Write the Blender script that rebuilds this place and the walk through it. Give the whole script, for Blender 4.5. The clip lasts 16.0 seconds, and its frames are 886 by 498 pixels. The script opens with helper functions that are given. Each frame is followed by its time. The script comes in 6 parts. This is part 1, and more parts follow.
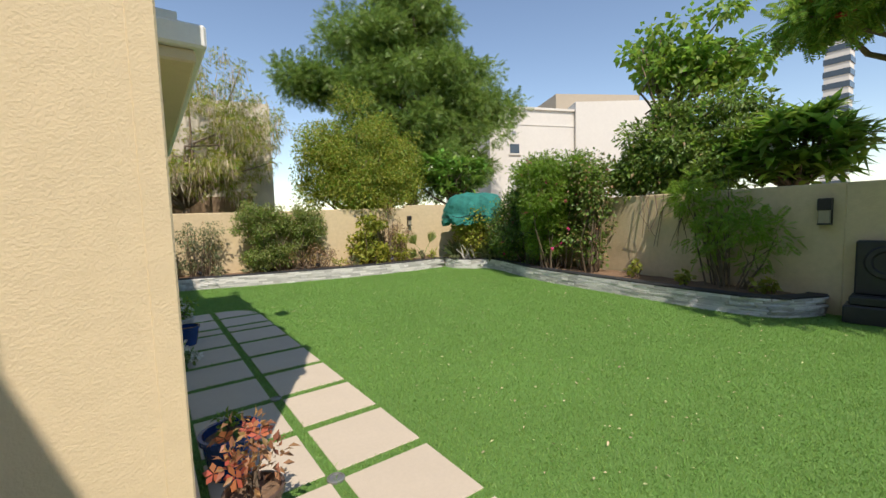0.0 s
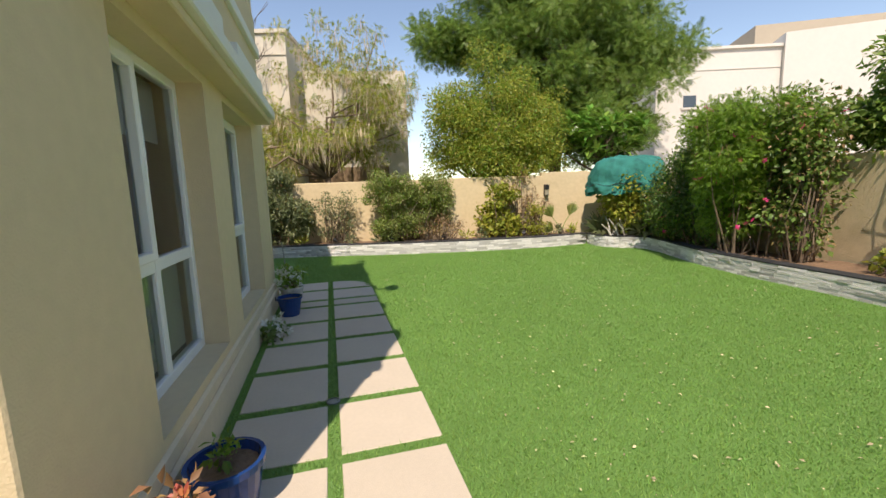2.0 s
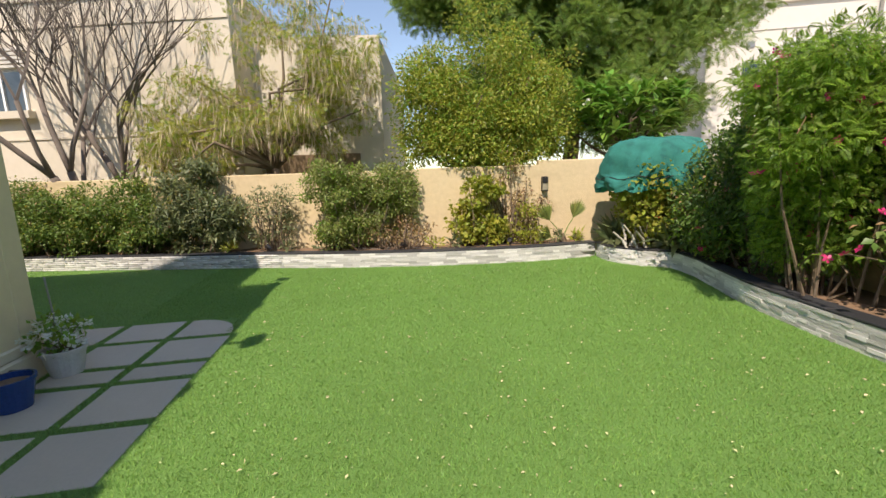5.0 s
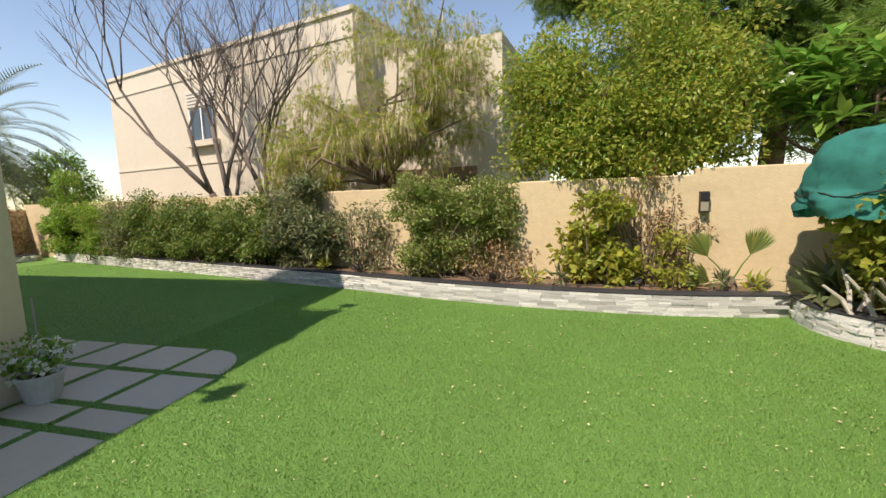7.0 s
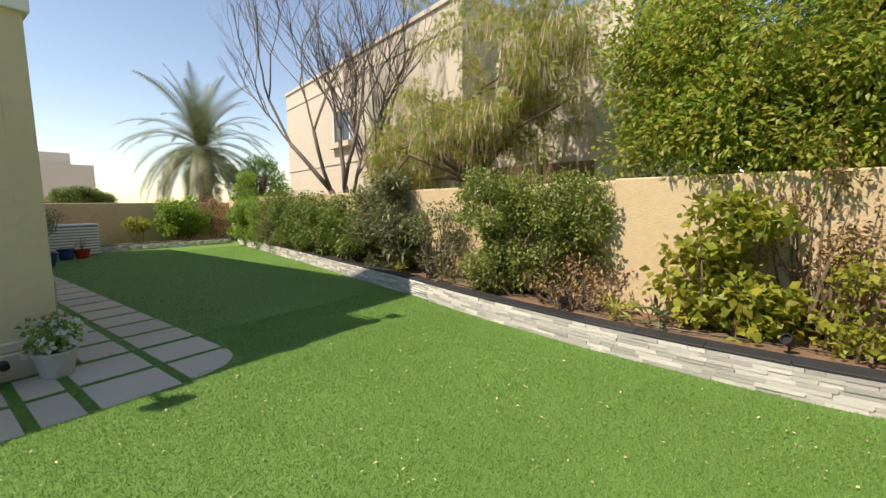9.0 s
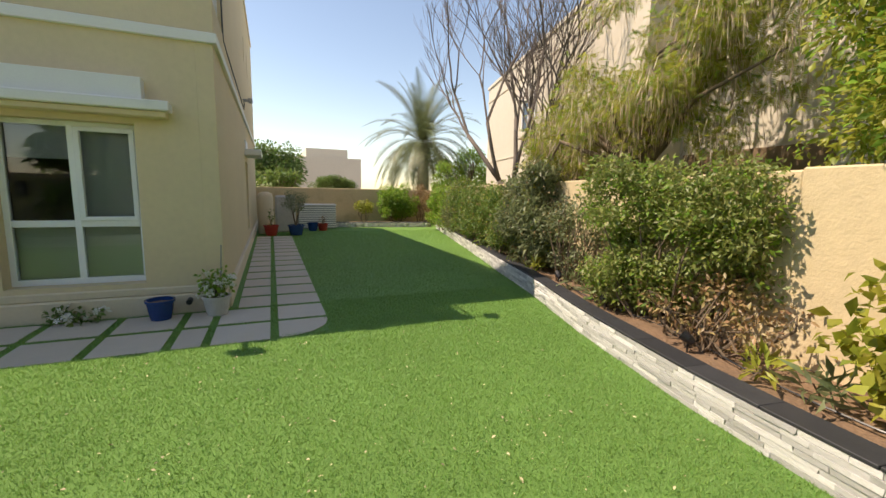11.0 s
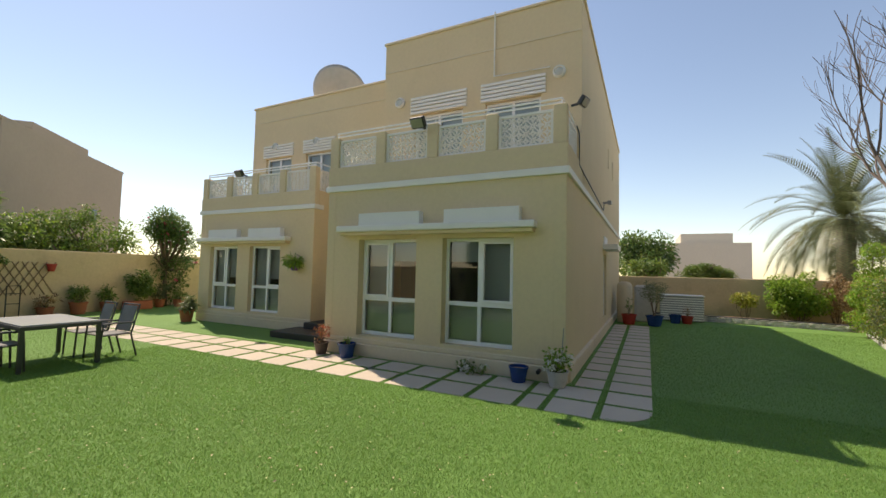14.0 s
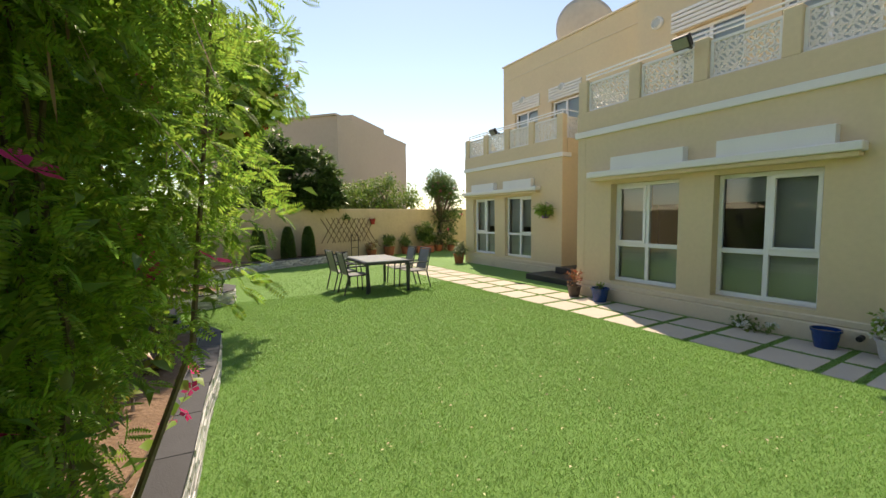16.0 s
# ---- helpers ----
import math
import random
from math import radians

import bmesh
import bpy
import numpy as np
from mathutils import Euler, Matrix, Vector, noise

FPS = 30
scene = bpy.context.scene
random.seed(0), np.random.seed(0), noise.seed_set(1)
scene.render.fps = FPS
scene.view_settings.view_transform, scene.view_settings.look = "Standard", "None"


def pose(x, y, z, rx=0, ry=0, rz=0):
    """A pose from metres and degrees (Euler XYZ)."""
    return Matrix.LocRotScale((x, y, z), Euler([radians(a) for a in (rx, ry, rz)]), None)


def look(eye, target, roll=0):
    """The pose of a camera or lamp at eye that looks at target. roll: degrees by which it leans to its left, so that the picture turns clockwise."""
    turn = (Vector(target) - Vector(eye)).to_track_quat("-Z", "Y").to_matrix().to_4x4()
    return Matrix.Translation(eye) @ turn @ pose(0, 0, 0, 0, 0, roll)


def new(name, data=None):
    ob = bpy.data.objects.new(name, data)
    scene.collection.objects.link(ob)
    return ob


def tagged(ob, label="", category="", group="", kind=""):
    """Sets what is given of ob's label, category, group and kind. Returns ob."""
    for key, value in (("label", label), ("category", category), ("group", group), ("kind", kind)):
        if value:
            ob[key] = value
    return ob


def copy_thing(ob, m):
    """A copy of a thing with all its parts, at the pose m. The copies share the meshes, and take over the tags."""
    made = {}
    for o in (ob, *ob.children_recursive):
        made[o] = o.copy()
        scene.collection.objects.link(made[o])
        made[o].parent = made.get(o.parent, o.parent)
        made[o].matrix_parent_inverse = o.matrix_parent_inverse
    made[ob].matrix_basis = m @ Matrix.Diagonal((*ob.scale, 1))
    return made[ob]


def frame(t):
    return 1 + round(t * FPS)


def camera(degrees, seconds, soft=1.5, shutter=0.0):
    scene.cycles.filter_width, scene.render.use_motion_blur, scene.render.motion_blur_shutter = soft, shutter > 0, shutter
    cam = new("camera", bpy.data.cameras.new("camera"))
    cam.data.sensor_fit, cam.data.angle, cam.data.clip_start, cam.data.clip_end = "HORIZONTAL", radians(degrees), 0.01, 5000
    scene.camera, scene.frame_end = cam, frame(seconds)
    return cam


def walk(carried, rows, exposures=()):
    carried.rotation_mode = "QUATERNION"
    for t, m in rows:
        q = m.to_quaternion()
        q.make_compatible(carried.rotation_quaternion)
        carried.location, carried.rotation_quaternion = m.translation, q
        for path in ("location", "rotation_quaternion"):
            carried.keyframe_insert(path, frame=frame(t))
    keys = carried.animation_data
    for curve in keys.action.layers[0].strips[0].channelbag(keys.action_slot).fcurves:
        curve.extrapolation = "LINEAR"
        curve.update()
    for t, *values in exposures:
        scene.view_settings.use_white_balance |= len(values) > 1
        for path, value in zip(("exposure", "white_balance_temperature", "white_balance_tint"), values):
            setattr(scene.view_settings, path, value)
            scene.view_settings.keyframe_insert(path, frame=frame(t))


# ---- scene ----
cam = camera(94.4, 16.0)
PATH = [
    (0, (0.214, -0.34, 1.58), (1.378, 1.278, 1.419), -1.8),
    (0.5, (0.429, -0.237, 1.561), (1.312, 1.551, 1.408), -1.4),
    (1, (0.668, -0.075, 1.549), (1.324, 1.806, 1.365), -1.2),
    (1.5, (0.895, 0.151, 1.522), (1.435, 2.063, 1.292), -1.1),
    (2, (1.108, 0.463, 1.503), (1.628, 2.375, 1.227), -1.9),
    (2.5, (1.349, 0.821, 1.508), (1.912, 2.716, 1.206), -2.5),
    (3, (1.7, 1.168, 1.528), (2.311, 3.044, 1.197), -2.3),
    (3.2, (1.844, 1.295, 1.531), (2.457, 3.169, 1.193), -2.2),
    (5.3, (3.535, 2.711, 1.622), (3.775, 4.669, 1.296), -1.7),
    (5.5, (3.685, 2.858, 1.622), (3.856, 4.825, 1.304), -1.6),
    (6, (4.024, 3.251, 1.619), (3.981, 5.23, 1.334), -1.7),
    (6.5, (4.347, 3.65, 1.619), (4.095, 5.617, 1.358), -1.8),
    (7, (4.679, 4.078, 1.613), (4.203, 6.006, 1.371), -1.7),
    (7.5, (4.975, 4.478, 1.607), (4.309, 6.35, 1.378), -1.7),
    (8, (5.243, 4.911, 1.592), (4.392, 6.707, 1.364), -1.4),
    (8.2, (5.337, 5.074, 1.589), (4.418, 6.835, 1.357), -1.3),
    (10.3, (6.081, 6.712, 1.596), (4.463, 7.864, 1.359), 0.8),
    (10.5, (6.14, 6.856, 1.597), (4.463, 7.915, 1.348), 0.8),
    (11, (6.279, 7.178, 1.6), (4.452, 7.943, 1.325), 1.2),
    (11.5, (6.377, 7.452, 1.599), (4.454, 7.906, 1.293), 1.5),
    (12, (6.536, 7.64, 1.612), (4.57, 7.699, 1.25), 1.2),
    (12.5, (6.736, 7.745, 1.633), (4.791, 7.466, 1.264), 0.8),
    (13, (6.874, 7.758, 1.664), (4.95, 7.263, 1.429), 1.1),
    (13.5, (6.933, 7.732, 1.696), (5.038, 7.095, 1.639), 1.4),
    (14, (6.97, 7.721, 1.723), (5.182, 6.831, 1.829), 1.3),
    (14.5, (6.963, 7.717, 1.731), (5.365, 6.524, 1.881), 1.4),
    (15, (7.011, 7.724, 1.733), (5.7, 6.216, 1.818), 1.2),
    (15.5, (7.138, 7.766, 1.729), (6.039, 6.095, 1.704), 0.5),
    (16, (7.304, 7.836, 1.725), (6.292, 6.118, 1.567), -0.7),
]
walk(cam, [(t, look(eye, target, roll)) for t, eye, target, roll in PATH],
     exposures=[(0, 0.5, 6900, 12), (1.0, 0.5, 6900, 12), (2.0, 0.72, 7300, 15), (3.0, 0.86, 7300, 15), (5.5, 0.78, 7300, 15), (8.0, 0.72, 7500, 14), (10.5, 0.78, 7900, 15), (11.5, 0.88, 8000, 15), (12.5, 0.86, 8000, 15), (13.5, 0.6, 7800, 15), (14.5, 0.58, 7800, 15), (15.5, 0.8, 7900, 15), (16.0, 0.88, 7900, 15)])

# ---- world, sun, exposure ----
world = bpy.data.worlds.new("world")
scene.world = world
world.use_nodes = True
wn, wl = world.node_tree.nodes, world.node_tree.links
sky = wn.new("ShaderNodeTexSky")
sky.sky_type, sky.sun_disc = "NISHITA", False
sky.sun_elevation, sky.sun_rotation = radians(53.5), radians(206)
sky.air_density, sky.dust_density, sky.ozone_density = 1.0, 0.15, 1.2
wl.new(sky.outputs[0], wn["Background"].inputs[0])
wn["Background"].inputs[1].default_value = 0.122
sun = new("sun", bpy.data.lights.new("sun", "SUN"))
sun.data.energy, sun.data.angle, sun.data.color = 3.5, radians(0.55), (1.0, 0.93, 0.84)
sun.matrix_world = look((-9.0, -18.4, 27.7), (0, 0, 0))

# ---- materials ----
MATS = {}


def mat(name, col, rough=0.7, metal=0.0, var=0.12, scale=6.0, fine=60.0, bump=0.1, bumpscale=80.0, spec=0.5, per_object=0.0, per_island=0.0, stain=None, trans=0.0, hue=0.0):
    """A surface: base colour varied at a broad and a fine scale, with fine relief."""
    m = bpy.data.materials.new(name)
    m.use_nodes = True
    n, l = m.node_tree.nodes, m.node_tree.links
    b = n["Principled BSDF"]
    b.inputs["Roughness"].default_value = rough
    b.inputs["Metallic"].default_value = metal
    b.inputs["Specular IOR Level"].default_value = spec
    tc = n.new("ShaderNodeTexCoord")
    n1 = n.new("ShaderNodeTexNoise")
    n1.inputs["Scale"].default_value, n1.inputs["Detail"].default_value = scale, 4
    n2 = n.new("ShaderNodeTexNoise")
    n2.inputs["Scale"].default_value, n2.inputs["Detail"].default_value = fine, 3
    l.new(tc.outputs["Object"], n1.inputs["Vector"])
    l.new(tc.outputs["Object"], n2.inputs["Vector"])
    add = n.new("ShaderNodeMath")
    add.operation = "ADD"
    l.new(n1.outputs["Fac"], add.inputs[0])
    l.new(n2.outputs["Fac"], add.inputs[1])
    mr = n.new("ShaderNodeMapRange")
    mr.inputs[1].default_value, mr.inputs[2].default_value = 0.6, 1.4
    mr.inputs[3].default_value, mr.inputs[4].default_value = 1 - var, 1 + var
    l.new(add.outputs[0], mr.inputs[0])
    hsv = n.new("ShaderNodeHueSaturation")
    hsv.inputs["Color"].default_value = (*col, 1)
    val = mr.outputs[0]
    if per_object or per_island:
        if per_object:
            src = n.new("ShaderNodeObjectInfo").outputs["Random"]
        else:
            src = n.new("ShaderNodeNewGeometry").outputs["Random Per Island"]
        pr = n.new("ShaderNodeMapRange")
        amt = per_object or per_island
        pr.inputs[3].default_value, pr.inputs[4].default_value = 1 - amt, 1 + amt
        l.new(src, pr.inputs[0])
        mul = n.new("ShaderNodeMath")
        mul.operation = "MULTIPLY"
        l.new(val, mul.inputs[0])
        l.new(pr.outputs[0], mul.inputs[1])
        val = mul.outputs[0]
        if hue:
            hr = n.new("ShaderNodeMapRange")
            hr.inputs[3].default_value, hr.inputs[4].default_value = 0.5 - hue, 0.5 + hue
            fr = n.new("ShaderNodeMath")
            fr.operation = "FRACT"
            m7 = n.new("ShaderNodeMath")
            m7.operation = "MULTIPLY"
            m7.inputs[1].default_value = 7.31
            l.new(src, m7.inputs[0])
            l.new(m7.outputs[0], fr.inputs[0])
            l.new(fr.outputs[0], hr.inputs[0])
            l.new(hr.outputs[0], hsv.inputs["Hue"])
    l.new(val, hsv.inputs["Value"])
    colour = hsv.outputs[0]
    if stain:
        n3 = n.new("ShaderNodeTexNoise")
        n3.inputs["Scale"].default_value, n3.inputs["Detail"].default_value = stain[1], 6
        l.new(tc.outputs["Object"], n3.inputs["Vector"])
        sr = n.new("ShaderNodeMapRange")
        sr.inputs[1].default_value, sr.inputs[2].default_value = stain[2], stain[2] + 0.15
        sr.inputs[4].default_value = stain[3]
        l.new(n3.outputs["Fac"], sr.inputs[0])
        mx = n.new("ShaderNodeMix")
        mx.data_type = "RGBA"
        l.new(sr.outputs[0], mx.inputs["Factor"])
        l.new(colour, mx.inputs["A"])
        mx.inputs["B"].default_value = (*stain[0], 1)
        colour = mx.outputs["Result"]
    l.new(colour, b.inputs["Base Color"])
    if bump:
        bt = n.new("ShaderNodeTexNoise")
        bt.inputs["Scale"].default_value, bt.inputs["Detail"].default_value = bumpscale, 5
        l.new(tc.outputs["Object"], bt.inputs["Vector"])
        bp = n.new("ShaderNodeBump")
        bp.inputs["Strength"].default_value, bp.inputs["Distance"].default_value = bump, 0.02
        l.new(bt.outputs["Fac"], bp.inputs["Height"])
        l.new(bp.outputs[0], b.inputs["Normal"])
    if trans:
        tr = n.new("ShaderNodeBsdfTranslucent")
        l.new(colour, tr.inputs["Color"])
        ms = n.new("ShaderNodeMixShader")
        ms.inputs[0].default_value = trans
        l.new(b.outputs[0], ms.inputs[1])
        l.new(tr.outputs[0], ms.inputs[2])
        l.new(ms.outputs[0], n["Material Output"].inputs[0])
    return m


def leafmat(name, col, var=0.3, hue=0.025, trans=0.4, rough=0.45):
    return mat(name, col, rough=rough, var=0.1, scale=2.0, fine=9.0, bump=0, per_island=var, hue=hue, trans=trans)


def glassmat(name, tint=(0.9, 0.95, 0.93)):
    m = bpy.data.materials.new(name)
    m.use_nodes = True
    n, l = m.node_tree.nodes, m.node_tree.links
    n.remove(n["Principled BSDF"])
    t = n.new("ShaderNodeBsdfTransparent")
    t.inputs[0].default_value = (*tint, 1)
    g = n.new("ShaderNodeBsdfGlossy")
    g.inputs["Roughness"].default_value = 0.01
    f = n.new("ShaderNodeFresnel")
    f.inputs[0].default_value = 2.0
    x = n.new("ShaderNodeMixShader")
    l.new(f.outputs[0], x.inputs[0])
    l.new(t.outputs[0], x.inputs[1])
    l.new(g.outputs[0], x.inputs[2])
    l.new(x.outputs[0], n["Material Output"].inputs[0])
    return m


M_STUCCO = mat("stucco", (0.68, 0.555, 0.36), 0.9, var=0.05, scale=0.8, fine=14, bump=0.22, bumpscale=95, stain=((0.58, 0.47, 0.29), 1.3, 0.62, 0.35))
M_PLINTH = mat("stucco_plinth", (0.68, 0.575, 0.42), 0.9, var=0.06, scale=0.9, fine=18, bump=0.25, bumpscale=60, stain=((0.5, 0.42, 0.32), 2.2, 0.6, 0.5))
M_WHITE = mat("white_paint", (0.78, 0.77, 0.73), 0.6, var=0.04, scale=2, bump=0.05, stain=((0.62, 0.6, 0.55), 3, 0.66, 0.4))
M_UPVC = mat("white_frame", (0.82, 0.83, 0.84), 0.35, var=0.02, bump=0.0)
M_GARDENWALL = mat("garden_wall", (0.60, 0.48, 0.30), 0.9, var=0.10, scale=0.9, fine=12, bump=0.3, bumpscale=40, stain=((0.44, 0.34, 0.2), 1.6, 0.56, 0.55))
M_GLASS = glassmat("window_glass")
# next two: the unlit interior's darkness is put into the colour
M_DARK = mat("unlit_room_black", (0.05, 0.05, 0.05), 0.9, bump=0)
M_ROOM = mat("unlit_room_tone", (0.11, 0.11, 0.105), 0.9, bump=0)
# frosted sheet whose pale green also carries the lawn's reflection
M_FILM = mat("frosted_lawn_tint", (0.60, 0.64, 0.54), 0.6, var=0.06, scale=1.5, bump=0)
M_BLIND = mat("roller_blind", (0.50, 0.53, 0.50), 0.8, var=0.04, bump=0.05, bumpscale=200)
M_SLAB = mat("concrete_slab", (0.53, 0.455, 0.36), 0.85, var=0.05, scale=3, fine=40, bump=0.15, bumpscale=120, per_object=0.05, stain=((0.46, 0.41, 0.36), 5, 0.63, 0.35))
M_TURF = mat("turf", (0.15, 0.29, 0.07), 0.7, var=0.14, scale=0.7, fine=130, bump=0.8, bumpscale=170, spec=0.2)
M_BLADE = mat("turf_blade", (0.215, 0.385, 0.095), 0.5, var=0.12, scale=0.6, fine=3, bump=0, per_island=0.22, hue=0.02, spec=0.35, trans=0.38)
M_STONE = mat("ledge_stone", (0.60, 0.59, 0.57), 0.75, var=0.15, scale=9, fine=60, bump=0.4, bumpscale=50, per_object=0.3, stain=((0.55, 0.46, 0.36), 2.5, 0.6, 0.5))
M_STONE_FAR = mat("ledge_stone_far", (0.60, 0.59, 0.57), 0.75, var=0.15, scale=9, fine=60, bump=0.4, bumpscale=50, per_island=0.3, stain=((0.55, 0.46, 0.36), 2.5, 0.6, 0.5))
M_GROUT = mat("stone_backing", (0.42, 0.41, 0.39), 0.9, bump=0.3)
M_COPING = mat("black_coping", (0.028, 0.029, 0.033), 0.65, var=0.25, scale=5, bump=0.1, per_object=0.2)
M_SOIL = mat("soil", (0.20, 0.125, 0.075), 0.95, var=0.3, scale=4, fine=40, bump=1.0, bumpscale=30)
M_SAND = mat("sandy_ground", (0.42, 0.35, 0.26), 0.95, var=0.15, scale=0.4, fine=9, bump=0.3)
M_BARK = mat("bark", (0.17, 0.125, 0.085), 0.9, var=0.25, scale=8, fine=40, bump=0.6, bumpscale=35)
M_BARE = mat("bare_bark", (0.16, 0.13, 0.11), 0.9, var=0.2, scale=8, fine=40, bump=0.5, bumpscale=35)
M_NBH = mat("neighbour_render", (0.62, 0.56, 0.46), 0.9, var=0.05, scale=0.5, fine=6, bump=0.1, bumpscale=20)
M_NBW = mat("neighbour_white", (0.62, 0.59, 0.54), 0.9, var=0.04, scale=0.5, fine=6, bump=0.1, bumpscale=20)
M_NBS = mat("neighbour_tan", (0.40, 0.34, 0.26), 0.9, var=0.05, scale=0.5, fine=6, bump=0.1, bumpscale=20)
M_WINDARK = mat("far_glass", (0.06, 0.08, 0.10), 0.1, bump=0)
M_L_ACACIA = leafmat("leaf_acacia", (0.185, 0.285, 0.06), trans=0.5)
M_L_YEL = leafmat("leaf_yellowgreen", (0.35, 0.375, 0.058), hue=0.03, trans=0.48)
M_L_POD = leafmat("leaf_podtree", (0.26, 0.30, 0.09), hue=0.03)
M_POD = leafmat("dry_pod", (0.38, 0.225, 0.13), hue=0.02, trans=0.15)
M_PODPINK = leafmat("pinkish_pod", (0.62, 0.50, 0.36), hue=0.03, trans=0.35)
M_L_PALM = leafmat("leaf_palm", (0.15, 0.18, 0.075), hue=0.02, trans=0.2)
M_L_DARK = leafmat("leaf_dark", (0.125, 0.205, 0.055), rough=0.35, trans=0.48)
M_L_MID = leafmat("leaf_mid", (0.165, 0.25, 0.055))
M_L_GREY = leafmat("leaf_grey", (0.19, 0.225, 0.105))
M_L_BRIGHT = leafmat("leaf_bright", (0.23, 0.37, 0.055), trans=0.62)
M_L_CASSIA = leafmat("leaf_cassia", (0.29, 0.45, 0.07), trans=0.7, hue=0.02)
M_L_PLUM = leafmat("leaf_plumeria", (0.19, 0.35, 0.06), rough=0.35)
M_L_RUST = leafmat("leaf_rust", (0.36, 0.19, 0.09), hue=0.03, trans=0.3)
M_L_DRY = leafmat("leaf_dry", (0.30, 0.20, 0.09), hue=0.03, trans=0.2)
M_FL_WHITE = leafmat("petal_white", (0.8, 0.79, 0.72), var=0.08, hue=0.0, trans=0.3)
M_FL_RUST = leafmat("petal_rust", (0.5, 0.15, 0.08), var=0.3, hue=0.02, trans=0.3)
M_FL_PINK = leafmat("petal_pink", (0.75, 0.04, 0.22), var=0.2, hue=0.01, trans=0.4)
M_FL_RED = leafmat("petal_red", (0.55, 0.05, 0.03), var=0.2, hue=0.01, trans=0.3)
M_TEAL = mat("teal_netting", (0.03, 0.25, 0.21), 0.8, var=0.3, scale=5, fine=120, bump=0.6, bumpscale=250, stain=((0.01, 0.10, 0.09), 4.0, 0.52, 0.55), trans=0.25)
M_BLUEPOT = mat("blue_glaze", (0.012, 0.05, 0.19), 0.15, var=0.2, scale=5, bump=0.05)
M_WHITEPOT = mat("white_pot", (0.52, 0.5, 0.47), 0.7, var=0.15, scale=8, bump=0.2)
M_TERRA = mat("terracotta", (0.36, 0.12, 0.06), 0.8, var=0.15, scale=8, bump=0.2)
M_REDPOT = mat("red_pot", (0.38, 0.03, 0.02), 0.5, var=0.1, bump=0.05)
M_BROWNPOT = mat("brown_pot", (0.10, 0.065, 0.05), 0.5, var=0.2, bump=0.2)
M_BLACKST = mat("black_stone", (0.03, 0.03, 0.032), 0.45, var=0.3, scale=5, bump=0.3, bumpscale=40)
M_ALU = mat("grey_aluminium", (0.07, 0.075, 0.08), 0.45, metal=0.3, var=0.08, bump=0)
M_SLING = mat("grey_sling", (0.23, 0.23, 0.22), 0.8, var=0.1, fine=300, bump=0.2, bumpscale=400)
M_TABLE = mat("table_glass", (0.42, 0.44, 0.44), 0.25, var=0.05, bump=0)
M_BLACK = mat("black_plastic", (0.02, 0.02, 0.022), 0.4, bump=0)
M_GREY = mat("grey_metal", (0.3, 0.3, 0.3), 0.4, metal=0.6, bump=0)
M_WOOD = mat("weathered_wood", (0.22, 0.15, 0.09), 0.8, var=0.2, scale=6, bump=0.3)
M_DRIFT = mat("pale_driftwood", (0.50, 0.46, 0.40), 0.85, var=0.2, scale=6, bump=0.4)
M_LITTER = mat("fallen_leaf", (0.55, 0.50, 0.28), 0.8, bump=0, per_island=0.4, hue=0.05)
M_MESH = mat("dish_mesh", (0.42, 0.41, 0.38), 0.6, bump=0.2, bumpscale=200)
M_WARM = mat("warm_glass", (0.3, 0.27, 0.2), 0.3, bump=0)
M_PURPLE = mat("purple_pot", (0.19, 0.08, 0.28), 0.5, bump=0)


# ---- mesh helpers ----
def link_bm(name, bm, material, smooth=False):
    me = bpy.data.meshes.new(name)
    bmesh.ops.recalc_face_normals(bm, faces=bm.faces)
    bm.to_mesh(me)
    bm.free()
    me.materials.append(material)
    if smooth:
        me.polygons.foreach_set("use_smooth", [True] * len(me.polygons))
    return new(name, me)


def part(name, bm, material, parent, label="", smooth=False):
    ob = link_bm(name, bm, material, smooth) if isinstance(bm, bmesh.types.BMesh) else new(name, bm)
    ob.parent = parent
    if label:
        ob["label"] = label
    return ob


def empty(name, x=0, y=0, z=0, rz=0):
    ob = new(name)
    ob.empty_display_size = 0.1
    ob.matrix_basis = pose(x, y, z, 0, 0, rz)
    return ob


def box(bm, x0, x1, y0, y1, z0, z1, m=None, bevel=0.0):
    """A box, its long edges bevelled if asked."""
    b2 = bmesh.new()
    bmesh.ops.create_cube(b2, size=1, matrix=Matrix.Translation(((x0 + x1) / 2, (y0 + y1) / 2, (z0 + z1) / 2)) @ Matrix.Diagonal((abs(x1 - x0), abs(y1 - y0), abs(z1 - z0), 1)))
    if bevel:
        bmesh.ops.bevel(b2, geom=b2.edges[:], offset=bevel, segments=1, affect="EDGES")
    if m is not None:
        b2.transform(m)
    me = bpy.data.meshes.new("tmp")
    b2.to_mesh(me)
    b2.free()
    bm.from_mesh(me)
    bpy.data.meshes.remove(me)
    return bm


def bx(*a, **k):
    return box(bmesh.new(), *a, **k)


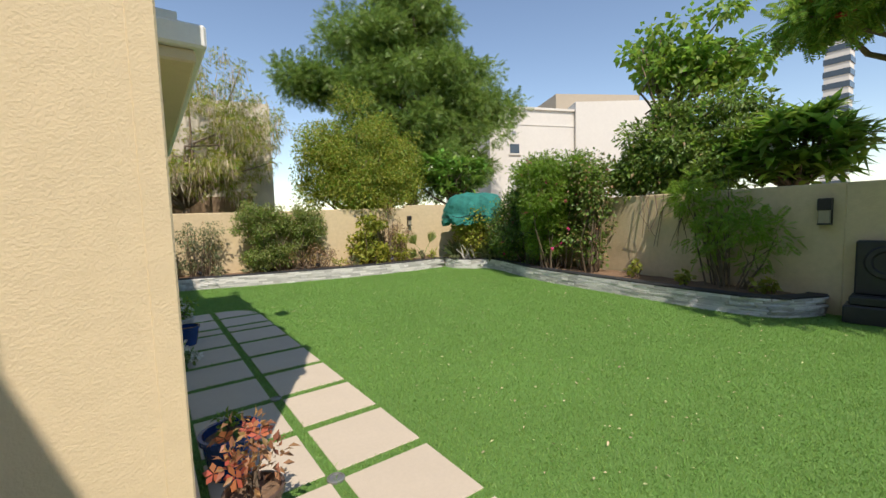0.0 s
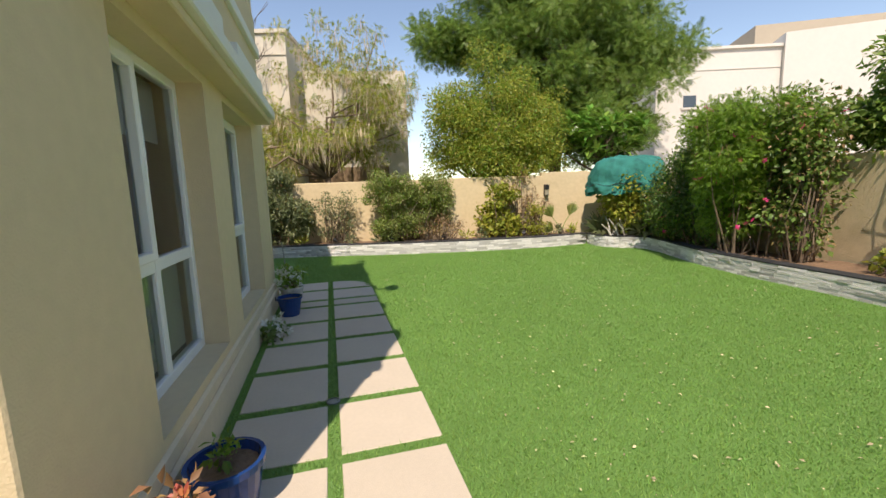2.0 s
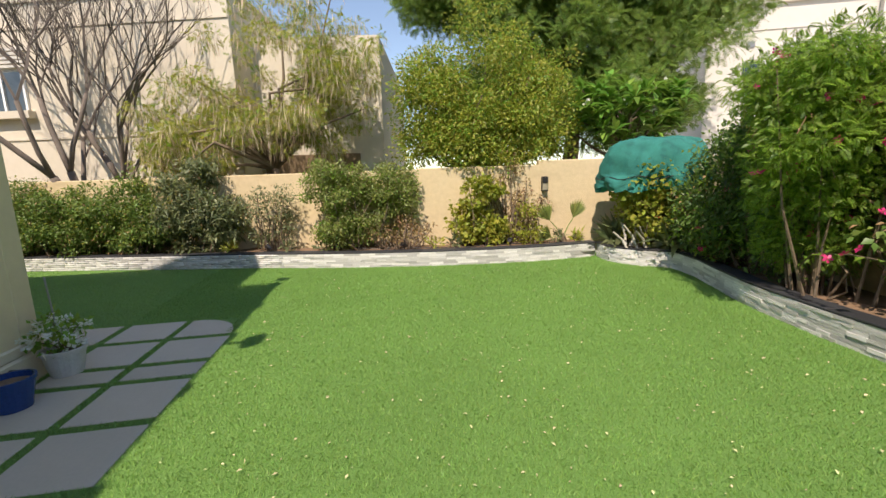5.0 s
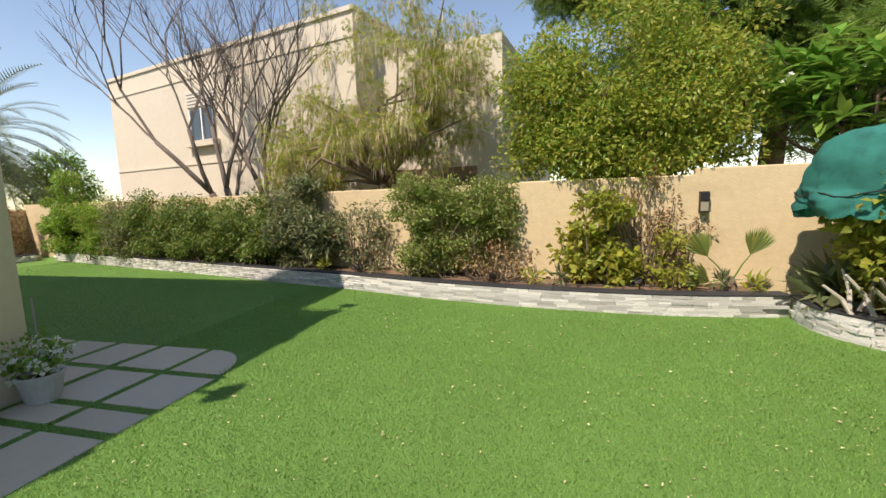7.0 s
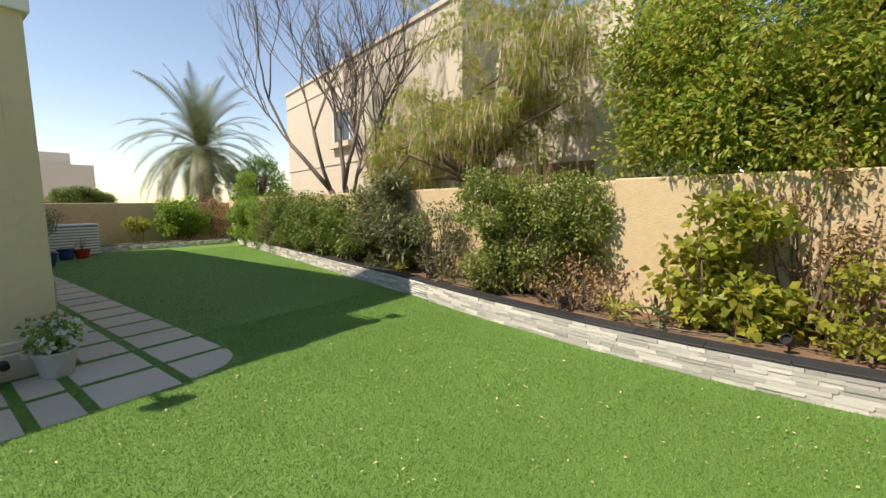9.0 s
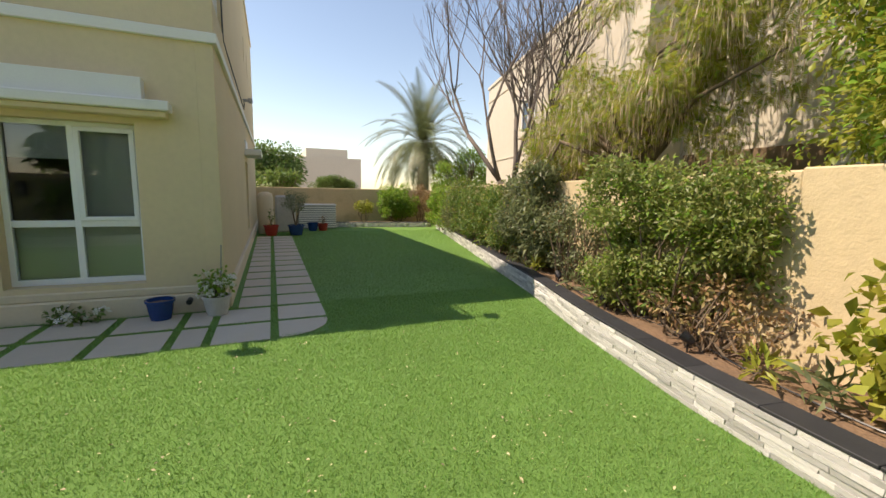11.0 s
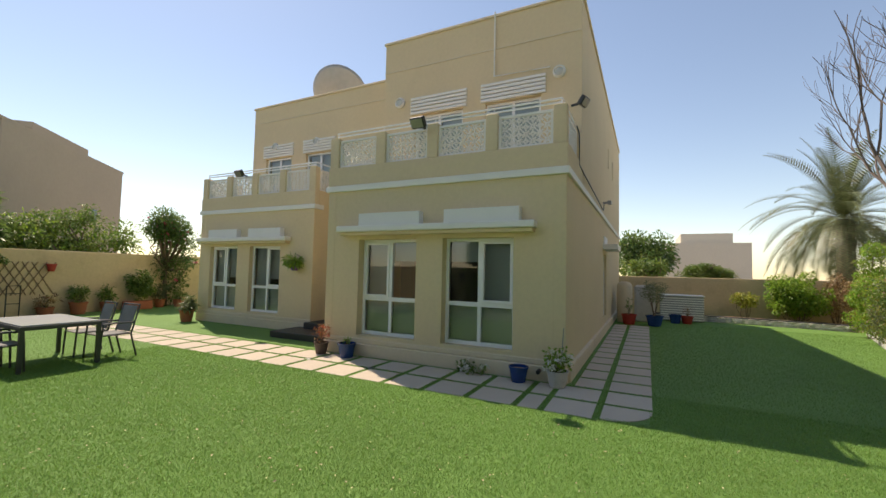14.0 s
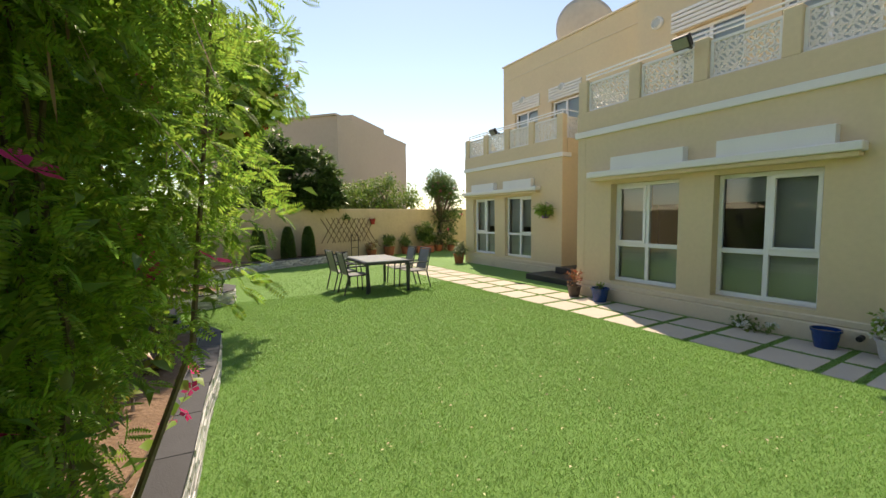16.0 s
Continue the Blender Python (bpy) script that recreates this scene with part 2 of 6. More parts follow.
def tube(bm, pts, radii, sides=6):
    """A tapered tube along points."""
    rings = []
    pts = [Vector(p) for p in pts]
    for i, p in enumerate(pts):
        d = (pts[min(i + 1, len(pts) - 1)] - pts[max(i - 1, 0)]).normalized()
        a = d.cross(Vector((0.13, 0.97, 0.21)) if abs(d.y) < 0.9 else Vector((1, 0, 0))).normalized()
        b = d.cross(a)
        rings.append([bm.verts.new(p + radii[i] * (math.cos(k * 2 * math.pi / sides) * a + math.sin(k * 2 * math.pi / sides) * b)) for k in range(sides)])
    for r0, r1 in zip(rings, rings[1:]):
        for k in range(sides):
            bm.faces.new((r0[k], r0[(k + 1) % sides], r1[(k + 1) % sides], r1[k]))
    bm.faces.new(rings[0][::-1])
    bm.faces.new(rings[-1])
    return bm


def lathe(bm, prof, cx=0, cy=0, cz=0, sides=24):
    """A solid of revolution; prof: (radius, height) from the outside base up, over the rim and down inside."""
    rings = [[bm.verts.new((cx + r * math.cos(k * 2 * math.pi / sides), cy + r * math.sin(k * 2 * math.pi / sides), cz + h)) for k in range(sides)] for r, h in prof]
    for r0, r1 in zip(rings, rings[1:]):
        for k in range(sides):
            bm.faces.new((r0[k], r0[(k + 1) % sides], r1[(k + 1) % sides], r1[k]))
    bm.faces.new(rings[0][::-1])
    bm.faces.new(rings[-1])
    return bm


def holed(us, vs, holes, place, depth):
    """A wall sheet with thickness, cut by oblong holes. us, vs: its borders and cuts; place(u, v, d): the point."""
    bm = bmesh.new()
    us, vs = sorted(set(us) | {u for h in holes for u in h[:2]}), sorted(set(vs) | {v for h in holes for v in h[2:]})
    solid = lambda i, j: 0 <= i < len(us) - 1 and 0 <= j < len(vs) - 1 and not any(h[0] < (us[i] + us[i + 1]) / 2 < h[1] and h[2] < (vs[j] + vs[j + 1]) / 2 < h[3] for h in holes)  # noqa: E731
    cache = {}

    def vert(i, j, d):
        if (i, j, d) not in cache:
            cache[i, j, d] = bm.verts.new(place(us[i], vs[j], d))
        return cache[i, j, d]

    for i in range(len(us) - 1):
        for j in range(len(vs) - 1):
            if not solid(i, j):
                continue
            bm.faces.new([vert(a, b, 0) for a, b in ((i, j), (i + 1, j), (i + 1, j + 1), (i, j + 1))])
            bm.faces.new([vert(a, b, depth) for a, b in ((i, j + 1), (i + 1, j + 1), (i + 1, j), (i, j))])
            for di, dj, e in ((-1, 0, ((i, j), (i, j + 1))), (1, 0, ((i + 1, j), (i + 1, j + 1))), (0, -1, ((i, j), (i + 1, j))), (0, 1, ((i, j + 1), (i + 1, j + 1)))):
                if not solid(i + di, j + dj):
                    bm.faces.new([vert(*e[0], 0), vert(*e[1], 0), vert(*e[1], depth), vert(*e[0], depth)])
    return bm


def mesh_np(name, v, f, material):
    """A mesh from arrays: v (n, 3), f (m, 3 or 4)."""
    me = bpy.data.meshes.new(name)
    k = f.shape[1]
    me.vertices.add(len(v))
    me.vertices.foreach_set("co", v.astype(np.float32).ravel())
    me.loops.add(f.size)
    me.loops.foreach_set("vertex_index", f.astype(np.int32).ravel())
    me.polygons.add(len(f))
    me.polygons.foreach_set("loop_start", np.arange(0, f.size, k, dtype=np.int32))
    me.polygons.foreach_set("loop_total", np.full(len(f), k, dtype=np.int32))
    me.update(calc_edges=True)
    me.materials.append(material)
    return me


# ---- leaves ----
def leaf_shape(width=0.45, fold=0.12, droop=0.15):
    """One leaf of length 1 along y: pointed, folded on its midrib."""
    w = width / 2
    v = np.array([(0, 0, 0), (w, 0.45, fold), (0, 0.5, 0), (-w, 0.45, fold), (0, 1, -droop)], float)
    f = np.array([(0, 1, 2), (0, 2, 3), (1, 4, 2), (2, 4, 3)])
    return v, f


def quad_leaf(width=0.5, fold=0.12):
    w = width / 2
    return np.array([(0, 0, 0), (w, 0.5, fold), (0, 1, -0.08), (-w, 0.5, fold)], float), np.array([(0, 1, 2), (0, 2, 3)])


def pinnate(pairs=9, lw=0.055, ll=0.22):
    """A feathered leaf of length 1: pairs of narrow leaflets along a drooping stalk."""
    v, f = [], []
    for i in range(pairs):
        y = 0.12 + 0.86 * i / (pairs - 1)
        z = -0.25 * y * y
        s = ll * (0.55 + 0.9 * math.sin(math.pi * min(1, 0.18 + 0.8 * i / pairs)))
        for d in (1, -1):
            b = len(v)
            v += [(0, y, z), (d * s * 0.5, y + 0.06 + lw, z + 0.02), (d * s, y + 0.10, z - 0.03), (d * s * 0.5, y + 0.06 - lw, z + 0.02)]
            f += [(b, b + 1, b + 2), (b, b + 2, b + 3)]
    b = len(v)
    v += [(0.008, 0, 0), (-0.008, 0, 0), (0, 1.0, -0.25)]
    f.append((b, b + 1, b + 2))
    return np.array(v, float), np.array(f)


def pinnate_far(pairs=6):
    """A feathered leaf for trees farther off: single-faced leaflets."""
    v, f = [], []
    for i in range(pairs):
        y = 0.15 + 0.8 * i / (pairs - 1)
        z = -0.25 * y * y
        s = 0.30 * (0.6 + 0.6 * math.sin(math.pi * min(1, 0.2 + 0.75 * i / pairs)))
        for d in (1, -1):
            k = len(v)
            v += [(0, y - 0.055, z), (0, y + 0.055, z), (d * s, y + 0.10, z - 0.02)]
            f.append((k, k + 1, k + 2))
    return np.array(v, float), np.array(f)


def scatter(name, shape, pos, ahead, up, size, material):
    """Copies of one shape in one mesh: at pos, along ahead, with up as its top side."""
    v, f = shape
    n = len(pos)
    a = ahead / (np.linalg.norm(ahead, axis=1, keepdims=True) + 1e-9)
    x = np.cross(a, up)
    x /= np.linalg.norm(x, axis=1, keepdims=True) + 1e-9
    z = np.cross(x, a)
    R = np.stack([x, a, z], 2) * np.asarray(size).reshape(-1, 1, 1)
    V = np.einsum("nij,kj->nki", R, v) + pos[:, None, :]
    F = f[None] + (np.arange(n) * len(v))[:, None, None]
    return mesh_np(name, V.reshape(-1, 3), F.reshape(-1, f.shape[1]), material)


def clumps(rng, centre, radius, count, size, hollow=0.55):
    """Sub-clumps of a crown: centres towards the surface of an uneven ellipsoid, and their radii."""
    d = rng.normal(size=(count, 3))
    d /= np.linalg.norm(d, axis=1, keepdims=True)
    r = hollow + (1 - hollow) * rng.random((count, 1)) ** 0.6
    c = np.array(centre) + d * r * np.array(radius) * (0.85 + 0.3 * rng.random((count, 1)))
    return c, size * (0.6 + 0.8 * rng.random(count))


def crown_points(rng, cs, rs, n, flat=0.8):
    """n leaf places and outward ways over clumps."""
    w = rs ** 2
    k = rng.choice(len(cs), n, p=w / w.sum())
    d = rng.normal(size=(n, 3))
    d /= np.linalg.norm(d, axis=1, keepdims=True)
    r = rng.random((n, 1)) ** 0.45
    p = cs[k] + d * r * rs[k][:, None] * np.array((1, 1, flat))
    return p, d


def foliage(name, rng, cs, rs, n, shape, size, material, parent, droop=0.3, upness=0.6, zmin=None, label=""):
    p, d = crown_points(rng, cs, rs, n)
    if zmin is not None:
        p = p[p[:, 2] > zmin]
        d = d[: len(p)]
    n = len(p)
    ahead = d + rng.normal(size=(n, 3)) * 0.5 - np.array((0, 0, droop))
    up = rng.normal(size=(n, 3)) * 0.5 + np.array((0, 0, upness)) + d * 0.4
    me = scatter(name, shape, p, ahead, up, size * (0.65 + 0.7 * rng.random(n)), material)
    ob = new(name, me)
    ob.parent = parent
    if label:
        ob["label"] = label
    if name not in ("crown", "foliage", "leaves"):
        ob["kind"] = "stuff"
    return ob


def limbs(bm, rng, base, targets, r0, bend=0.25, sides=6):
    """Limbs from a trunk's top to each target, bowed."""
    for t in targets:
        b, t = Vector(base), Vector(t)
        mid = b.lerp(t, 0.5) + Vector(rng.normal(size=3) * bend) + Vector((0, 0, bend))
        tube(bm, [b, b.lerp(mid, 0.6), mid, mid.lerp(t, 0.5), t], [r0, r0 * 0.8, r0 * 0.6, r0 * 0.42, r0 * 0.2], sides)


def tree(name, label, x, y, z0, trunk_h, trunk_r, crowns, leaf, leafsize, n, material, seed, clump=0.6, count=40, hollow=0.5, droop=0.3, group="", category="tree", extra=None, bark=None):
    """A tree: a tapered trunk with limbs, and a crown of many leaves in clumps. crowns: (dx, dy, z, rx, ry, rz) lobes."""
    rng = np.random.default_rng(seed)
    t = tagged(empty(name, x, y, z0), label, category, group)
    cs, rs = [], []
    for (dx, dy, z, a, b, c) in crowns:
        cc, rr = clumps(rng, (dx, dy, z - z0), (a, b, c), count, clump, hollow)
        cs.append(cc)
        rs.append(rr)
    cs, rs = np.vstack(cs), np.hstack(rs)
    bm = bmesh.new()
    top = Vector((rng.normal() * 0.08, rng.normal() * 0.08, trunk_h))
    tube(bm, [(0, 0, -0.1), (0.03, 0.02, trunk_h * 0.35), top * 0.7 + Vector((0.03, 0, 0)), top], [trunk_r * 1.25, trunk_r, trunk_r * 0.9, trunk_r * 0.8], 8)
    pick = cs[rng.choice(len(cs), min(len(cs), 26), replace=False)]
    limbs(bm, rng, top, pick, trunk_r * 0.55, 0.2 + trunk_h * 0.05)
    part("trunk", bm, bark or M_BARK, t, smooth=True)
    foliage("crown", rng, cs, rs, n, leaf, leafsize, material, t, droop)
    if extra:
        for ename, em, eshape, esize, en, edroop in extra:
            foliage(ename, rng, cs, rs * 1.05, en, eshape, esize, em, t, edroop)
    return t


def flowers(shape_r=0.05):
    """A five-petalled flower of radius 1."""
    v, f = [], []
    for k in range(5):
        a = k * 2 * math.pi / 5
        b = len(v)
        for r, da, z in ((0.05, 0, 0.0), (0.7, 0.5, 0.12), (1, 0, 0.2), (0.7, -0.5, 0.12)):
            v.append((r * math.cos(a + da), r * math.sin(a + da), z))
        f += [(b, b + 1, b + 2), (b, b + 2, b + 3)]
    return np.array(v, float), np.array(f)


FLOWER, LEAF, QLEAF, PINNATE, FEATHER = flowers(), leaf_shape(), quad_leaf(), pinnate(), pinnate_far()
LANCE, ROUND = leaf_shape(0.24, 0.05, 0.25), leaf_shape(0.7, 0.1, 0.12)
PODS = (np.array([(0.012, 0, 0), (0.026, 0.6, 0.01), (0, 1, 0), (-0.026, 0.6, 0.01), (-0.012, 0, 0)], float), np.array([(0, 1, 4), (1, 3, 4), (1, 2, 3)]))

# ---- ground ----
g = bmesh.new()
bmesh.ops.create_grid(g, x_segments=2, y_segments=2, size=900)
tagged(link_bm("ground", g, M_SAND), "sandy ground round the houses", "ground", kind="structure").location.z = -0.03

# Plan lines
BED_N = [(-10.9, 14.0), (-6.6, 12.92), (-3.0, 12.02), (-1.5, 11.62), (0.8, 11.04), (2.4, 10.56), (3.4, 10.31), (4.5, 10.08), (5.7, 9.93), (6.7, 9.9), (7.70, 10.0)]
BED_NE = [(7.70, 10.0), (7.68, 9.4), (7.93, 8.92), (8.28, 8.6), (8.22, 8.0), (7.97, 7.3), (7.70, 6.5), (7.52, 5.6), (7.43, 4.8), (7.36, 4.0), (7.26, 3.2), (7.20, 2.4), (7.2, 1.9), (7.35, 1.5), (7.8, 1.22), (8.06, 1.18)]
BED_W = [(-11.7, 7.9), (-11.8, 10.2), (-11.3, 13.9), (-10.9, 14.05)]


def smooth_line(pts, n=8):
    """A Catmull-Rom curve through plan points."""
    P = [Vector((*p, 0)) for p in pts]
    P = [2 * P[0] - P[1]] + P + [2 * P[-1] - P[-2]]
    out = []
    for i in range(1, len(P) - 2):
        for k in range(n):
            t = k / n
            a, b, c, d = P[i - 1 : i + 3]
            out.append(0.5 * (2 * b + (c - a) * t + (2 * a - 5 * b + 4 * c - d) * t * t + (3 * b - a - 3 * c + d) * t ** 3))
    return out + [P[-2]]


turf = bmesh.new()
box(turf, -13.5, 9.0, -12.6, 15.1, -0.2, 0.0)
lawn = tagged(link_bm("lawn", turf, M_TURF), "bright green artificial turf lawn with a short pile", "lawn", kind="structure")


def garden_wall(name, line, z1s, label, thick=0.2, material=None):
    """A wall along plan points; z1s: its top at each point (a step where two follow)."""
    w = tagged(empty(name), label, "garden wall", kind="structure")
    bm = bmesh.new()
    for (a, b, za) in zip(line, line[1:], z1s):
        d = (Vector((*b, 0)) - Vector((*a, 0)))
        L = d.length
        m = Matrix.Translation((*a, 0)) @ Matrix.Rotation(math.atan2(d.y, d.x), 4, "Z")
        box(bm, -0.01, L + 0.01, -thick / 2, thick / 2, -0.1, za, m, bevel=0.015)
    part("wall_body", bm, material or M_GARDENWALL, w)
    return w


garden_wall("wall_north", [(9.35, 10.56), (6.86, 10.95)], [1.95], "cream rendered garden wall behind the raised bed")
garden_wall("wall_north", [(6.86, 10.95), (4.3, 11.25), (1.0, 11.98), (-13.6, 15.1)], [1.86, 1.84, 1.84], "cream rendered garden wall with shrubs growing over it")
garden_wall("wall_east", [(9.3, 10.6), (8.75, 5.0), (8.15, 1.0), (7.75, -8.2)], [1.87, 1.87, 1.87], "shaded beige rendered garden wall")
garden_wall("wall_south", [(7.85, -8.12), (-4.0, -10.6), (-13.5, -12.6)], [2.1, 2.1], "sunlit beige rendered garden wall")
garden_wall("wall_west", [(-13.6, 15.2), (-13.6, -12.7)], [1.67], "beige rendered garden wall behind the service corner")


def offset_line(line, d):
    out = []
    for i, p in enumerate(line):
        t = (line[min(i + 1, len(line) - 1)] - line[max(i - 1, 0)]).normalized()
        out.append(p + Vector((-t.y, t.x, 0)) * d)
    return out


def sheet(bm, la, lb, za, zb):
    va = [bm.verts.new((p.x, p.y, za)) for p in la]
    vb = [bm.verts.new((p.x, p.y, zb)) for p in lb]
    for i in range(len(va) - 1):
        bm.faces.new((va[i], va[i + 1], vb[i + 1], vb[i]))


def raised_bed(name, pts, inward, h, depth, near, label, seed):
    """A bed kerb faced with ledge stone, with a dark coping; inward: the soil's side; near(p): stones that are parts."""
    rng = random.Random(seed)
    line = smooth_line(pts)
    bed = tagged(empty(name), label, "planter bed", kind="structure")
    bm = bmesh.new()
    l1, l2 = offset_line(line, inward * 0.02), offset_line(line, inward * 0.22)
    sheet(bm, l1, l1, -0.05, h)
    sheet(bm, l2, l2, -0.05, h)
    sheet(bm, l1, l2, h, h)
    part("kerb_core", bm, M_GROUT, bed)
    sb = bmesh.new()
    for _ in range(1):
        rows = [offset_line(line, inward * (0.2 + depth * k / 5)) for k in range(6)]
        grid = [[sb.verts.new((p.x, p.y, h - 0.03 + 0.05 * noise.noise(p * 1.7) + 0.03 * noise.noise(p * 6))) for p in r] for r in rows]
        for r0, r1 in zip(grid, grid[1:]):
            for k in range(len(line) - 1):
                sb.faces.new((r0[k], r0[k + 1], r1[k + 1], r1[k]))
    part("soil", sb, M_SOIL, bed, "brown soil with dry leaf litter", smooth=True)
    # lengths along the line
    acc = [0.0]
    for a, b in zip(line, line[1:]):
        acc.append(acc[-1] + (b - a).length)

    def at(s):
        s = max(0.0, min(acc[-1], s))
        i = max(k for k in range(len(acc)) if acc[k] <= s + 1e-9)
        i = min(i, len(line) - 2)
        u = (s - acc[i]) / max(1e-6, acc[i + 1] - acc[i])
        d = (line[i + 1] - line[i]).normalized()
        return line[i].lerp(line[i + 1], u), math.atan2(d.y, d.x)

    # coping slabs
    s = 0.0
    while s < acc[-1] - 0.05:
        L = min(0.6, acc[-1] - s)
        p, a = at(s + L / 2)
        part("coping_slab", bx(-L / 2 + 0.002, L / 2 - 0.002, *sorted((-inward * 0.03, inward * 0.20)), 0, 0.025, bevel=0.004), M_COPING, bed).matrix_basis = Matrix.Translation((p.x, p.y, h)) @ Matrix.Rotation(a, 4, "Z")
        s += L
    STONES.append((bed, at, acc[-1], inward, h, near, rng))
    return bed


STONES = []
bed_n = raised_bed("planter_bed_north", BED_N, 1, 0.27, 0.85, lambda p: p.x > 1.5, "raised bed faced with pale ledge stone and black coping", 3)
bed_e = raised_bed("planter_bed_east", BED_NE, 1, 0.27, 0.9, lambda p: p.y > 2.0, "curved raised bed faced with grey ledge stone and black coping", 4)
bed_w = raised_bed("planter_bed_west", BED_W[:3], -1 * -1, 0.2, 0.9, lambda p: False, "low raised bed in front of the back wall", 5)
bed_s = raised_bed("planter_bed_south", [(2.0, -9.2), (2.6, -8.3), (3.7, -7.65), (4.9, -7.2), (5.8, -6.6), (6.4, -5.8), (7.0, -5.3), (7.75, -5.2)][::-1], 1, 0.27, 0.9, lambda p: False, "curved raised bed faced with dark stone", 6)
bed_r = raised_bed("planter_bed_round", [(7.95, -1.1), (7.3, -1.15), (6.85, -1.5), (6.8, -2.1), (7.2, -2.7), (7.9, -2.85)], 1, 0.27, 0.5, lambda p: False, "small rounded raised bed with a dark coping", 7)

# ---- the house ----
WALLX, WINX = 0.30, 0.10
house = tagged(empty("house"), "two-storey beige rendered villa with white window frames and balcony panels", "house")


def window(y0, y1, z0, z1, x, mull=0.5, transom=0.38, parent=None, out=1, blind=0.9, sash=-1, axis="x"):
    """A white framed window facing +x: frame, mullion, transom, panes and a blind behind."""
    w = empty("window")
    w.parent = parent or house
    P = (lambda a, b, c, d, e, f: bx(a, b, c, d, e, f, bevel=0.006)) if axis == "x" else (lambda a, b, c, d, e, f: bx(c, d, *sorted((a, b)), e, f, bevel=0.006))
    if axis == "x":
        w["label"] = "white framed window with reflecting panes"
    fr = P(x - 0.04, x + 0.03, y0, y1, z0, z0 + 0.07)
    for a in ((y0, y1, z1 - 0.06, z1), (y0, y0 + 0.06, z0 + 0.06, z1 - 0.05), (y1 - 0.06, y1, z0 + 0.06, z1 - 0.05)):
        if axis == "x":
            box(fr, x - 0.04, x + 0.03, *a, bevel=0.006)
        else:
            box(fr, a[0], a[1], x - 0.04, x + 0.03, a[2], a[3], bevel=0.006)
    part("frame", fr, M_UPVC, w)
    ym = y0 + (y1 - y0) * mull
    zt = z0 + (z1 - z0) * transom
    part("mullion", P(x - 0.035, x + 0.025, ym - 0.035, ym + 0.035, z0 + 0.06, z1 - 0.05), M_UPVC, w)
    if transom:
        part("transom", P(x - 0.032, x + 0.022, y0 + 0.05, y1 - 0.05, zt - 0.04, zt + 0.04), M_UPVC, w)
    cells = [(y0 + 0.05, ym - 0.03), (ym + 0.03, y1 - 0.05)]
    if sash >= 0:
        a, b = cells[sash]
        sf = bmesh.new()
        for q in ((a, b, zt + 0.035, zt + 0.085), (a, b, z1 - 0.105, z1 - 0.055), (a, a + 0.055, zt + 0.08, z1 - 0.1), (b - 0.055, b, zt + 0.08, z1 - 0.1)):
            box(sf, x - 0.01, x + 0.045, *q, bevel=0.005)
        part("sash", sf, M_UPVC, w, "white opening sash")
    for a, b in cells:
        for c, d in ([(z0 + 0.06, zt - 0.035), (zt + 0.035, z1 - 0.05)] if transom else [(z0 + 0.06, z1 - 0.05)]):
            if axis == "x":
                q = [(x, a, c), (x, b, c), (x, b, d), (x, a, d)]
            else:
                q = [(a, x, d), (b, x, d), (b, x, c), (a, x, c)]
            pane = part("pane", mesh_np("pane", np.array(q), np.array([(0, 1, 2, 3)]), M_GLASS), None, w, "reflecting window glass")
            pane.visible_shadow = False
    if blind and axis == "x":
        for (a, b), cover in zip(cells, blind if isinstance(blind, tuple) else (blind, blind)):
            part("blind", bx(x - 0.12, x - 0.11, a - 0.02, b + 0.02, z1 - (z1 - zt) * cover if transom else z1 - (z1 - z0) * cover, z1 - 0.03), M_BLIND, w, "grey roller blind behind the glass")
            if transom:
                part("lower_blind", bx(x - 0.10, x - 0.09, a - 0.02, b + 0.02, z0 + 0.05, zt), M_FILM, w, "pale frosted sheet behind the lower pane, tinted like the reflected lawn")
    return w


